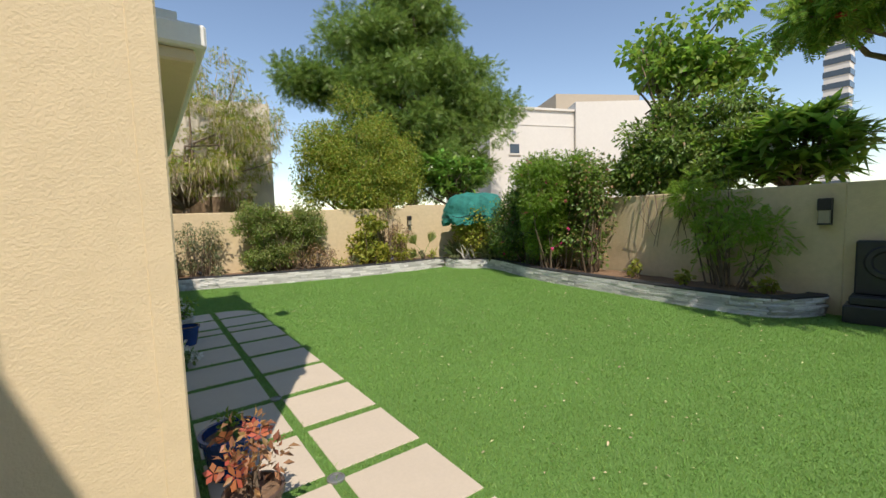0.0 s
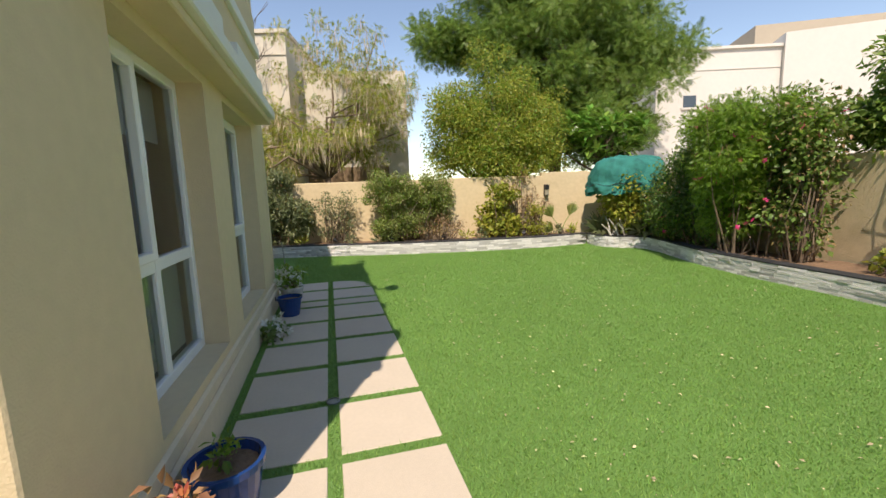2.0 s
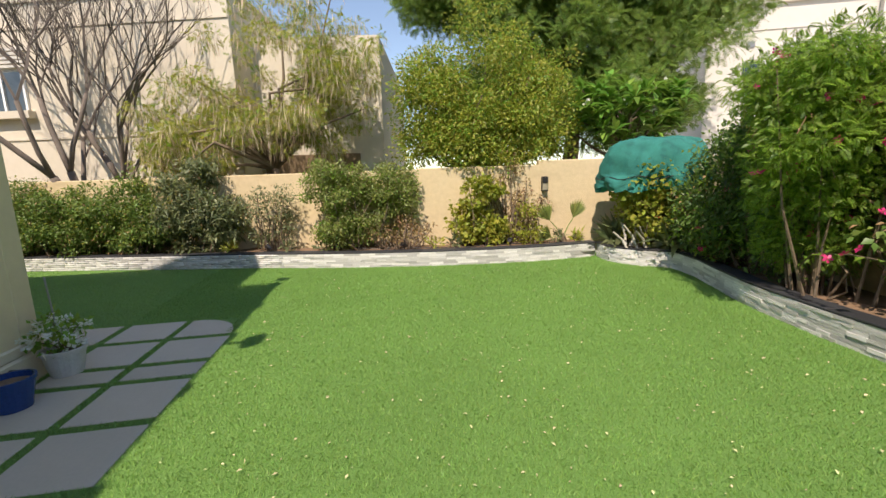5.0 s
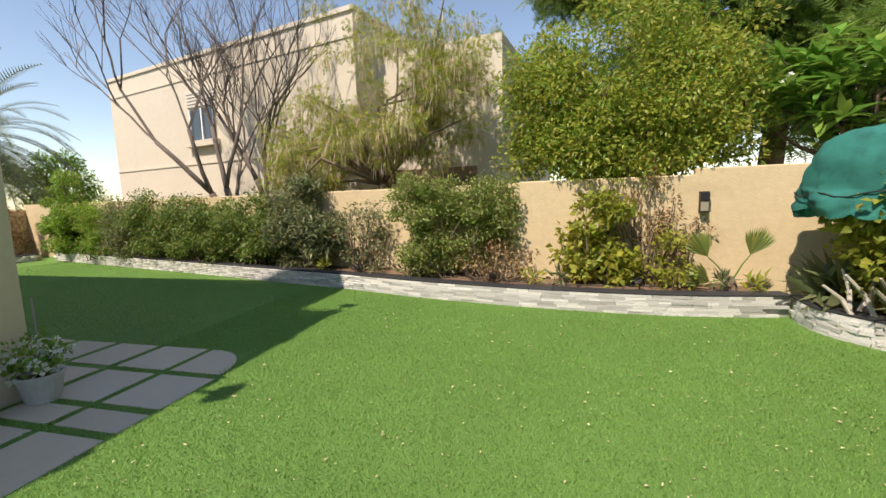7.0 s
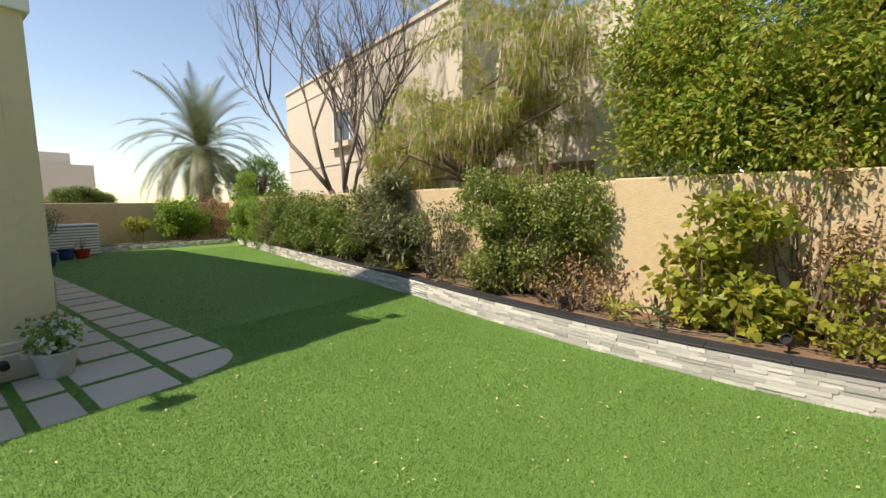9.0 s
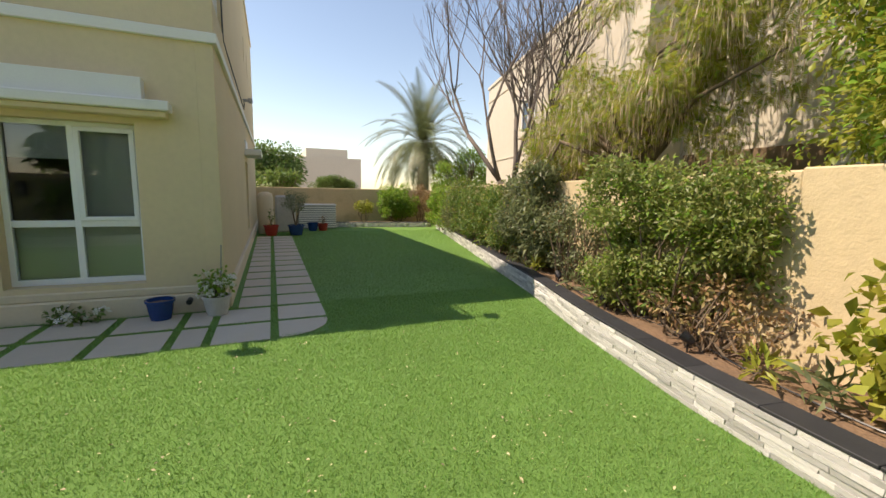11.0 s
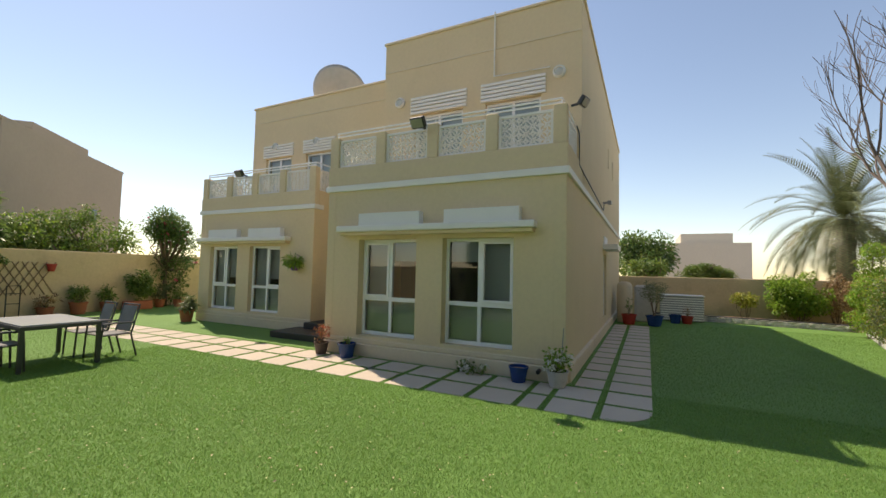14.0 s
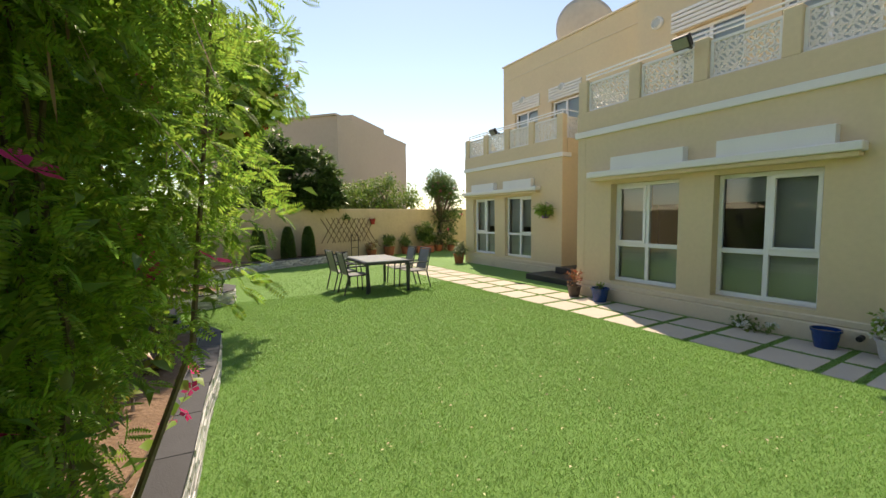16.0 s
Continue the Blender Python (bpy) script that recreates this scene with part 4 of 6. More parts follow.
def shrub(name, label, x, y, z0, lobes, leaf, size, n, material, seed, clump=0.28, count=22, hollow=0.45, stems=8, category="shrub", extra=None, droop=0.25, group="", zmin=None):
    """A bush: several thin stems from the soil and leaves in uneven clumps. lobes: (dx, dy, z above its foot, rx, ry, rz)."""
    rng = np.random.default_rng(seed)
    t = tagged(empty(name, x, y, z0), label, category, group)
    cs, rs = [], []
    for dx, dy, z, a, b, c in lobes:
        cc, rr = clumps(rng, (dx, dy, z), (a, b, c), count, clump, hollow)
        cs.append(cc)
        rs.append(rr)
    cs, rs = np.vstack(cs), np.hstack(rs)
    cs[:, 2] = np.maximum(cs[:, 2], 0.12)
    bm = bmesh.new()
    for k in range(stems):
        tip = Vector(cs[rng.integers(len(cs))])
        b = Vector((tip.x * 0.35 + rng.normal() * 0.08, tip.y * 0.35 + rng.normal() * 0.06, -0.08))
        mid = b.lerp(tip, 0.5) + Vector(rng.normal(size=3) * 0.1)
        tube(bm, [b, mid, tip], [0.018, 0.012, 0.005], 5)
    part("stem_mass", bm, M_BARK, t)["kind"] = "stuff"
    foliage("foliage", rng, cs, rs, n, leaf, size, material, t, droop, zmin=0.02 if zmin is None else zmin)
    for e in extra or ():
        ename, em, eshape, esize, en, edroop = e
        foliage(ename, rng, cs, rs * 1.12, en, eshape, esize, em, t, edroop, zmin=0.02 if zmin is None else zmin)
    return t


def bed_y(x):
    """The garden wall's inner face at x."""
    return float(np.interp(x, [-13.6, 1.0, 4.3, 6.86, 9.35], [15.1, 11.98, 11.25, 10.95, 10.56])) - 0.1


SOIL = 0.24
# north bed, from the west end eastwards
HEDGE = "hedge shrubs along the garden wall"
seeds = 40
for i, (x, h, w, m_, lf, sz, n, lab) in enumerate([
    (-9.9, 2.2, 0.75, M_L_BRIGHT, LEAF, 0.09, 8000, "bright yellow-green rounded shrub in the raised bed"),
    (-8.1, 1.6, 0.8, M_L_BRIGHT, LEAF, 0.07, 5000, "dense green hedge shrub in the raised bed"),
    (-6.7, 1.65, 0.8, M_L_GREY, LEAF, 0.07, 5500, "grey-green hedge shrub in the raised bed"),
    (-5.4, 1.6, 0.75, M_L_MID, LEAF, 0.07, 6000, "dense green hedge shrub in the raised bed"),
    (-4.1, 1.65, 0.75, M_L_MID, LEAF, 0.07, 6000, "mid green hedge shrub in the raised bed"),
    (-2.9, 1.6, 0.75, M_L_MID, LEAF, 0.07, 6500, "dense green hedge shrub in the raised bed"),
    (-1.6, 1.6, 0.7, M_L_MID, LEAF, 0.075, 6500, "dense green hedge shrub in the raised bed"),
    (-0.2, 1.8, 0.75, M_L_GREY, LANCE, 0.14, 6000, "grey-green narrow-leaved shrub in the raised bed"),
]):
    shrub("hedge_shrub", lab, x, bed_y(x) - 0.42, SOIL, [(0, 0, h * 0.57, w, 0.42, h * 0.5), (0.2, -0.05, h * 0.35, w * 0.9, 0.45, h * 0.35)], lf, sz, int(n * 1.4), m_, seeds + i, group=HEDGE,
          extra=[("dry_foliage", M_L_DRY, LEAF, 0.06, 520, 0.5), ("young_foliage", M_L_YEL, LEAF, 0.06, 900, 0.1)])
shrub("twiggy_shrub", "thin twiggy shrub with sparse leaves against the wall", 1.2, bed_y(1.2) - 0.35, SOIL, [(0, 0, 0.75, 0.6, 0.3, 0.6)], LEAF, 0.06, 1800, M_L_GREY, 60, stems=24, clump=0.2, extra=[("dry_foliage", M_L_DRY, LEAF, 0.05, 300, 0.8)])
shrub("climbing_shrub", "bright green leafy shrub spilling over the garden wall", 3.0, bed_y(3.0) - 0.3, SOIL, [(-0.35, -0.05, 1.35, 0.7, 0.42, 0.5), (0.65, -0.05, 1.25, 0.7, 0.4, 0.42), (0.2, 0, 0.75, 0.95, 0.35, 0.45), (-0.3, -0.1, 0.45, 0.5, 0.3, 0.3)], LEAF, 0.062, 20000, M_L_POD, 61, stems=30, clump=0.2, count=40, extra=[("young_foliage", M_L_BRIGHT, LEAF, 0.06, 5000, 0.1)])
shrub("dry_shrub", "bare dry twigs and low shoots in the raised bed", 3.9, bed_y(3.9) - 0.4, SOIL, [(0, 0, 0.35, 0.7, 0.3, 0.25)], LEAF, 0.06, 700, M_L_DRY, 62, stems=30, clump=0.15)
shrub("yellow_shrub", "yellow-green broad-leaved shrub against the sunlit wall", 5.55, bed_y(5.55) - 0.35, SOIL, [(-0.05, 0, 0.95, 0.36, 0.25, 0.5), (-0.3, 0.1, 0.5, 0.33, 0.22, 0.4), (0.2, 0, 0.3, 0.3, 0.25, 0.25)], ROUND, 0.105, 2300, M_L_YEL, 63, stems=14, clump=0.2)
shrub("yellow_shrub", "low yellow-green leafy shrub in the raised bed", 6.45, bed_y(6.45) - 0.35, SOIL, [(0, 0, 0.45, 0.25, 0.2, 0.45), (0.1, -0.1, 0.2, 0.3, 0.25, 0.2)], ROUND, 0.07, 650, M_L_YEL, 64, stems=12, clump=0.16)
for k, x in enumerate((0.4, 1.6, 2.3, 4.5, 4.9, 7.0, 7.4)):
    shrub("low_plant", "small low plant with strappy leaves in the soil", x, bed_y(x) - 0.6, SOIL, [(0, 0, 0.1, 0.14, 0.12, 0.08)], LANCE, 0.15, 45, M_L_GREY if k % 3 else M_L_YEL, 70 + k, stems=2, clump=0.08, count=5, droop=-0.6, group="low plants in the bed")


def palm_sprout(x, y, z):
    """A young fan palm: two pleated fans on stalks over a shaggy foot."""
    t = tagged(empty("fan_palm_seedling", x, y, z), "young fan palm with two pleated fan leaves", "palm")
    rng = random.Random(4)
    bm = bmesh.new()
    lathe(bm, [(0.07, -0.05), (0.09, 0.03), (0.07, 0.12), (0.03, 0.2), (0.0, 0.21)], sides=10)
    part("foot", bm, M_BARK, t)
    for az, el, L in ((0.5, 1.2, 0.55), (2.8, 0.95, 0.6), (3.6, 0.4, 0.35)):
        tip = Vector((math.cos(az) * math.cos(el) * L, -0.1, math.sin(el) * L))
        b2 = bmesh.new()
        tube(b2, [(0, 0, 0.1), tip * 0.55 + Vector((0, 0, 0.08)), tip], [0.012, 0.009, 0.007], 5)
        st = part("stalk", b2, M_L_PLUM, t)
        v, f = [], []
        ax = tip.normalized()
        side = ax.cross(Vector((0, 1, 0))).normalized()
        for k in range(17):
            a = (k - 8) * 0.075
            dirv = (ax * math.cos(a) + side * math.sin(a))
            b0 = len(v)
            r = 0.42 * (1 - 0.3 * abs(a))
            w = dirv.cross(Vector((0, 1, 0))) * 0.02
            fold = Vector((0, 0.012 if k % 2 else -0.012, 0))
            v += [tip, tip + dirv * r * 0.6 - w + fold, tip + dirv * r, tip + dirv * r * 0.6 + w - fold]
            f += [(b0, b0 + 1, b0 + 2), (b0, b0 + 2, b0 + 3)]
        part("fan", mesh_np("fan", np.array([tuple(q) for q in v]), np.array(f), M_L_POD), None, t)
    return t


palm_sprout(7.18, 10.4, SOIL)
shrub("dry_creeper", "sparse dry creeper clinging to the sunlit garden wall", 6.1, bed_y(6.1) - 0.1, SOIL, [(0, 0, 1.3, 0.55, 0.05, 0.7), (0.5, -0.05, 0.8, 0.4, 0.05, 0.5)], LEAF, 0.055, 1100, M_L_DRY, 66, stems=30, clump=0.12, category="climbing plant")

# corner: shrub under teal netting, driftwood, agaves
shrub("netted_shrub", "leafy shrub whose top is wrapped in netting", 8.35, 9.35, SOIL, [(0, 0, 0.75, 0.75, 0.6, 0.5), (0, -0.2, 1.2, 0.7, 0.5, 0.35)], ROUND, 0.09, 4200, M_L_YEL, 80, stems=12, extra=[("red_blossom", M_FL_RED, FLOWER, 0.05, 14, 0)])


def netting(x, y, z):
    """Teal shade netting draped and gathered over a bush top."""
    t = tagged(empty("shade_netting", x, y, z), "crumpled teal shade netting draped over the shrub", "netting")
    bm = bmesh.new()
    ns, nr = 96, 30
    rings = []
    for j in range(nr + 1):
        u = j / nr
        ring = []
        for k in range(ns):
            a = k * 2 * math.pi / ns
            el = u * 1.62
            rr = math.cos(max(0, el - 0.05)) if u > 0.35 else 1.0
            r = 1.0 if u < 0.4 else math.cos((u - 0.4) / 0.6 * math.pi / 2) ** 0.55
            zz = u * 0.55 if u < 0.4 else 0.22 + 0.62 * math.sin((u - 0.4) / 0.6 * math.pi / 2)
            fold = 1 + 0.04 * math.sin(a * 11 + 3 * u) * (1 - u) + 0.05 * noise.noise(Vector((math.cos(a) * 7, math.sin(a) * 7, u * 6))) + 0.03 * noise.noise(Vector((math.cos(a) * 15, math.sin(a) * 15, u * 14))) + 0.16 * noise.noise(Vector((math.cos(a) * 2, math.sin(a) * 2, u * 3)))
            sag = -0.12 * (1 - u) * (0.5 + 0.5 * noise.noise(Vector((math.cos(a) * 1.3, math.sin(a) * 1.3, 7))))
            ring.append(bm.verts.new((0.92 * r * fold * math.cos(a), 0.72 * r * fold * math.sin(a), zz * 0.95 + sag * 1.3 - 0.07 * max(0, 1 - 3 * u) * abs(math.sin(a * 5.5 + 2 * math.sin(a * 3))) + 0.035 * noise.noise(Vector((math.cos(a) * r * 8, math.sin(a) * r * 8, 5))) + 0.05 * noise.noise(Vector((math.cos(a) * r * 3, math.sin(a) * r * 3, 2))))))
        rings.append(ring)
    for r0, r1 in zip(rings, rings[1:]):
        for k in range(ns):
            bm.faces.new((r0[k], r0[(k + 1) % ns], r1[(k + 1) % ns], r1[k]))
    bm.faces.new(rings[-1])
    part("net", bm, M_TEAL, t, smooth=True)
    hem = [(0.95 * math.cos(k * math.pi / 24), 0.745 * math.sin(k * math.pi / 24), 0.1 + 0.03 * math.sin(k * 1.3)) for k in range(49)]
    part("tie_cord", tube(bmesh.new(), hem, [0.008] * 49, 5), M_BLACK, t, "dark cord tied round the netting")
    return t


net = netting(8.35, 9.3, 1.44)
net.rotation_euler.z = radians(-42)
dw = tagged(empty("driftwood", 8.05, 9.2, SOIL), "pile of pale bleached driftwood branches", "driftwood")
rng_ = random.Random(9)
for k in range(9):
    a = rng_.uniform(0, 6.28)
    p = Vector((rng_.uniform(-0.28, 0.28), rng_.uniform(-0.2, 0.2), 0))
    q = p + Vector((math.cos(a) * 0.28, math.sin(a) * 0.2, rng_.uniform(0.3, 0.5)))
    part("branch", tube(bmesh.new(), [p, p.lerp(q, 0.5) + Vector((0.05, 0.03, 0.02)), q], [0.026, 0.022, 0.014], 6), M_DRIFT, dw)
for k, (x, y, s) in enumerate(((8.0, 9.75, 0.42), (8.5, 8.85, 0.45))):
    shrub("agave", "spiky strap-leaved plant in the bed corner", x, y, SOIL, [(0, 0, 0.12, 0.12, 0.12, 0.06)], LANCE, s, 90, M_L_GREY, 85 + k, stems=1, clump=0.07, count=6, droop=-0.5, group="spiky plants")

# east bed
shrub("bougainvillea_hedge", "tall dark green bougainvillea hedge with few pink flowers", 8.6, 7.2, SOIL,
      [(-0.1, 0.5, 1.0, 0.6, 0.65, 0.9), (-0.1, -0.5, 1.25, 0.65, 0.8, 1.1), (-0.1, -0.6, 1.9, 0.55, 0.9, 0.55)], LEAF, 0.085, 22000, M_L_DARK, 90, clump=0.34, count=46, stems=30,
      extra=[("pink_blossom", M_FL_PINK, FLOWER, 0.05, 16, 0), ("young_foliage", M_L_BRIGHT, LEAF, 0.075, 7000, 0.2), ("dry_foliage", M_L_DRY, LEAF, 0.06, 1600, 0.6)])
shrub("bougainvillea_bush", "loose bougainvillea with pink flowers and dry bracts", 8.2, 5.15, SOIL,
      [(0, 0, 1.1, 0.45, 0.35, 0.9), (0.0, 0.15, 2.0, 0.45, 0.45, 0.6)], ROUND, 0.085, 4200, M_L_MID, 91, clump=0.3, count=40, stems=40,
      extra=[("pink_blossom", M_FL_PINK, FLOWER, 0.055, 26, 0), ("dry_foliage", M_L_DRY, LEAF, 0.07, 1500, 0.6)])
shrub("feathery_cassia", "feathery-leaved green shrub with brown pods leaning over the bed edge", 8.05, 5.95, SOIL,
      [(-0.4, 0.0, 1.7, 0.45, 0.6, 0.5), (-0.42, 0.1, 2.15, 0.45, 0.65, 0.4), (-0.15, 0.2, 1.1, 0.35, 0.5, 0.45), (0.0, -0.5, 2.15, 0.45, 0.5, 0.45), (0.0, 0.55, 2.2, 0.5, 0.45, 0.4), (0.05, 0.3, 0.6, 0.3, 0.4, 0.35)], PINNATE, 0.085, 9000, M_L_CASSIA, 92, clump=0.24, count=34, stems=26,
      extra=[("young_foliage", M_L_BRIGHT, PINNATE, 0.075, 4200, 0.0), ("inner_foliage", M_L_MID, LEAF, 0.07, 2600, 0.2), ("brown_pod_mass", M_POD, PODS, 0.2, 110, 2.5), ("pink_blossom_mass", M_FL_PINK, FLOWER, 0.065, 60, 0)])
shrub("wall_vine", "thin vine with feathered leaves climbing the shaded wall", 8.1, 2.4, SOIL,
      [(0, 0, 1.0, 0.3, 0.8, 0.7), (-0.25, -0.2, 0.9, 0.4, 0.6, 0.4), (0.1, 0.5, 1.6, 0.3, 0.6, 0.3)], PINNATE, 0.16, 800, M_L_CASSIA, 93, clump=0.25, count=16, stems=22)
dv = tagged(empty("hanging_twigs", 8.5, 3.75, 0), "bare twigs hanging from the top of the wall", "twigs")
for k in range(12):
    a = rng_.uniform(-0.5, 0.5)
    part("twig", tube(bmesh.new(), [(-0.05, a, 1.86), (-0.16, a + rng_.uniform(-0.15, 0.15), 1.5), (-0.12, a + rng_.uniform(-0.3, 0.3), rng_.uniform(0.8, 1.2))], [0.009, 0.008, 0.004], 5), M_BARK, dv)
for k, (x, y) in enumerate(((8.0, 4.0), (7.75, 2.9), (7.8, 1.8))):
    shrub("low_plant", "small yellow-green plant in the bed soil", x, y, SOIL, [(0, 0, 0.15, 0.14, 0.12, 0.12)], ROUND, 0.09, 90, M_L_YEL, 95 + k, stems=3, clump=0.08, count=5, group="low plants in the bed")
# bougainvillea spray beside the path's end
sp = tagged(empty("bougainvillea_spray", 8.0, 6.2, SOIL), "arching bougainvillea shoot with pink flowers", "plant")
sl = [Vector((0, 0, 0.1)), Vector((-0.25, -0.15, 0.35)), Vector((-0.5, -0.45, 0.55)), Vector((-0.62, -0.85, 0.62)), Vector((-0.6, -1.2, 0.6))]
part("shoot", tube(bmesh.new(), sl, [0.009, 0.008, 0.006, 0.005, 0.003], 5), M_BARK, sp)
rg = np.random.default_rng(8)
lp = np.array([tuple(sl[i].lerp(sl[i + 1], f)) for i in range(4) for f in (0.1, 0.35, 0.6, 0.85)])
part("leaves", scatter("leaves", ROUND, lp, rg.normal(size=lp.shape) + (0, 0, 0.2), np.tile((0, 0, 1.0), (len(lp), 1)) + rg.normal(size=lp.shape) * 0.3, np.full(len(lp), 0.09), M_L_BRIGHT), None, sp)
fp = lp[[9, 10, 11, 12]] + rg.normal(size=(4, 3)) * 0.03
for q in fp:
    part("blossom", scatter("blossom", FLOWER, q[None], rg.normal(size=(1, 3)), rg.normal(size=(1, 3)), np.full(1, 0.045), M_FL_PINK), None, sp)

# over the east wall and south-east corner
tree("broad_leaf_bush", "leafy climber mass over the garden wall with dry patches", 9.6, 3.9, 0, 1.8, 0.12, [(0, -0.3, 2.9, 0.9, 1.7, 0.9), (-0.5, 0.0, 2.4, 0.5, 1.5, 0.6)], LEAF, 0.11, 17000, M_L_MID, 101, clump=0.35, count=50, category="bush",
     extra=[("young_foliage", M_L_BRIGHT, LEAF, 0.12, 6500, 0.1), ("dry_foliage", M_L_DRY, LEAF, 0.1, 700, 0.8)])
tree("slender_tree", "slender light green tree rising above the wall", 10.2, 4.3, 0, 3.4, 0.07, [(0, 0, 5.2, 0.8, 1.3, 0.9), (0.1, -0.6, 4.6, 0.6, 1.0, 0.4)], ROUND, 0.17, 2600, M_L_BRIGHT, 102, clump=0.34, count=22, hollow=0.3)
tree("flame_tree", "feathery flame tree with red flowers", 8.9, -0.3, 0, 3.0, 0.12, [(-2.5, -0.6, 4.5, 0.9, 1.0, 0.7), (-2.3, -1.0, 3.7, 0.8, 0.9, 0.5), (-1.7, 1.3, 4.0, 0.55, 0.6, 0.3), (-2.0, 0.3, 4.3, 0.7, 0.8, 0.35), (-1.0, 0.0, 4.7, 0.9, 0.9, 0.4), (-0.2, -1.0, 4.9, 1.2, 1.0, 0.4)], PINNATE, 0.24, 5600, M_L_BRIGHT, 103, clump=0.3, count=22, hollow=0.3, droop=0.1,
     extra=[("red_blossom_mass", M_FL_RED, FLOWER, 0.08, 260, 0)])
PLUME = leaf_shape(0.3, 0.06, 0.2)


def plumeria(name, label, x, y, h, lobes, n, seed, mat_, nfl):
    """A frangipani: forked grey limbs that end in rosettes of long leaves, with white flowers."""
    rng = np.random.default_rng(seed)
    t = tagged(empty(name, x, y, 0), label, "frangipani tree")
    tips = np.vstack([clumps(rng, (dx, dy, z), (a, b, c), n, 0.2, 0.55)[0] for dx, dy, z, a, b, c in lobes])
    bm = bmesh.new()
    tube(bm, [(0, 0, -0.1), (0, 0, h * 0.5), (0.05, 0, h)], [0.12, 0.1, 0.09], 8)
    part("trunk", bm, M_BARK, t, smooth=True)
    for tip in tips[:24]:
        lb = bmesh.new()
        limbs(lb, rng, (0.05, 0, h), [tip], 0.05, 0.15)
        part("limb", lb, M_BARK, t, smooth=True)
    k = 15
    pos = np.repeat(tips, k, 0)
    az = rng.random(len(pos)) * 6.283
    el = rng.normal(0.35, 0.35, len(pos))
    ahead = np.stack([np.cos(az) * np.cos(el), np.sin(az) * np.cos(el), np.sin(el)], 1)
    up = np.tile((0, 0, 1.0), (len(pos), 1)) + rng.normal(size=pos.shape) * 0.15
    part("crown", scatter("crown", PLUME, pos, ahead, up, 0.30 + 0.16 * rng.random(len(pos)), mat_), None, t)
    ft = tips[rng.choice(len(tips), nfl, replace=False)]
    fpos = np.repeat(ft, 6, 0) + rng.normal(size=(nfl * 6, 3)) * 0.05 + (0, 0, 0.12)
    part("blossom_mass", scatter("blossom_mass", FLOWER, fpos, rng.normal(size=fpos.shape), rng.normal(size=fpos.shape) * 0.6 + (0, 0, 1), np.full(len(fpos), 0.045), M_FL_WHITE), None, t)["kind"] = "stuff"
    return t


plumeria("frangipani", "frangipani with large green leaves and white flowers", 9.3, 11.5, 1.8, [(0, 0, 3.0, 1.4, 1.0, 0.8)], 120, 111, M_L_PLUM, 12)
plumeria("frangipani", "frangipani with white flowers behind the shaded wall", 9.3, 1.9, 1.8, [(-0.1, 0, 2.5, 0.7, 0.9, 0.6)], 110, 112, M_L_BRIGHT, 30)
plumeria("frangipani", "dense dark frangipani with white flowers hanging over the wall", 4.9, -10.2, 2.0, [(0.5, 0.3, 4.0, 1.6, 1.2, 1.4), (-1.4, 0.4, 3.4, 1.5, 1.1, 1.2), (0.4, 1.1, 2.7, 1.8, 0.6, 0.8), (-1.8, 1.0, 2.5, 1.1, 0.6, 0.6)], 210, 113, M_L_DARK, 34)
tree("south_bush", "light green bush behind the south garden wall", -0.9, -12.0, 0, 1.4, 0.1, [(0, 0, 2.6, 2.3, 1.0, 1.1), (1.5, 0.3, 2.3, 1.3, 0.7, 0.7)], LEAF, 0.13, 11000, M_L_MID, 121, clump=0.42, count=50, category="bush", extra=[("young_foliage", M_L_BRIGHT, LEAF, 0.12, 3000, 0.1)])
tree("climber", "dark climber with pink flowers at the end of the wall", -3.3, -10.3, 0, 1.5, 0.08, [(-0.2, 0, 2.0, 0.8, 0.5, 1.8), (0.2, 0.2, 3.3, 0.7, 0.5, 0.6)], LEAF, 0.11, 9000, M_L_DARK, 122, clump=0.4, count=46, category="climbing plant", extra=[("pink_blossom", M_FL_PINK, FLOWER, 0.07, 40, 0)])
# behind the west wall
tree("round_hedge", "clipped dense dark green hedge behind the back wall", -15.2, 10.2, 0, 1.0, 0.1, [(0, 0, 1.75, 0.4, 1.1, 0.5)], LEAF, 0.07, 20000, M_L_MID, 131, clump=0.17, count=200, hollow=0.5, category="hedge")
tree("far_tree", "dark green rounded tree beyond the back wall", -30.0, 7.6, 0, 2.0, 0.2, [(0, 0, 3.3, 1.9, 2.0, 1.5)], LEAF, 0.3, 7000, M_L_DARK, 132, clump=0.8, count=50)
tree("far_bush", "green bushes beside the palm behind the wall", -17.5, 18.6, 0, 1.4, 0.12, [(0, 0, 2.8, 1.6, 1.8, 1.4)], LEAF, 0.13, 9000, M_L_BRIGHT, 133, clump=0.45, count=40, category="bush")
tree("far_bush", "low feathery bush behind the back wall", -16.0, 7.6, 0, 1.0, 0.08, [(0, 0, 1.8, 0.6, 1.0, 0.6)], LANCE, 0.3, 1500, M_L_MID, 134, clump=0.3, count=24, category="bush")
shrub("corner_shrub", "bright yellow-green rounded shrub by the back wall", -12.6, 12.7, 0.15, [(0, 0, 0.85, 0.7, 0.85, 0.75)], LEAF, 0.12, 7000, M_L_BRIGHT, 135, clump=0.28, count=46)
shrub("corner_shrub", "small yellow-green plant by the back wall", -12.6, 11.1, 0.15, [(0, 0, 0.75, 0.3, 0.45, 0.22)], LEAF, 0.1, 900, M_L_YEL, 136, clump=0.15, count=20, stems=5)
shrub("corner_shrub", "dry brownish creeper on the back wall", -12.9, 14.0, 0.15, [(0, 0, 0.9, 0.3, 0.6, 0.8)], LEAF, 0.08, 2500, M_L_DRY, 137, clump=0.2, count=30)


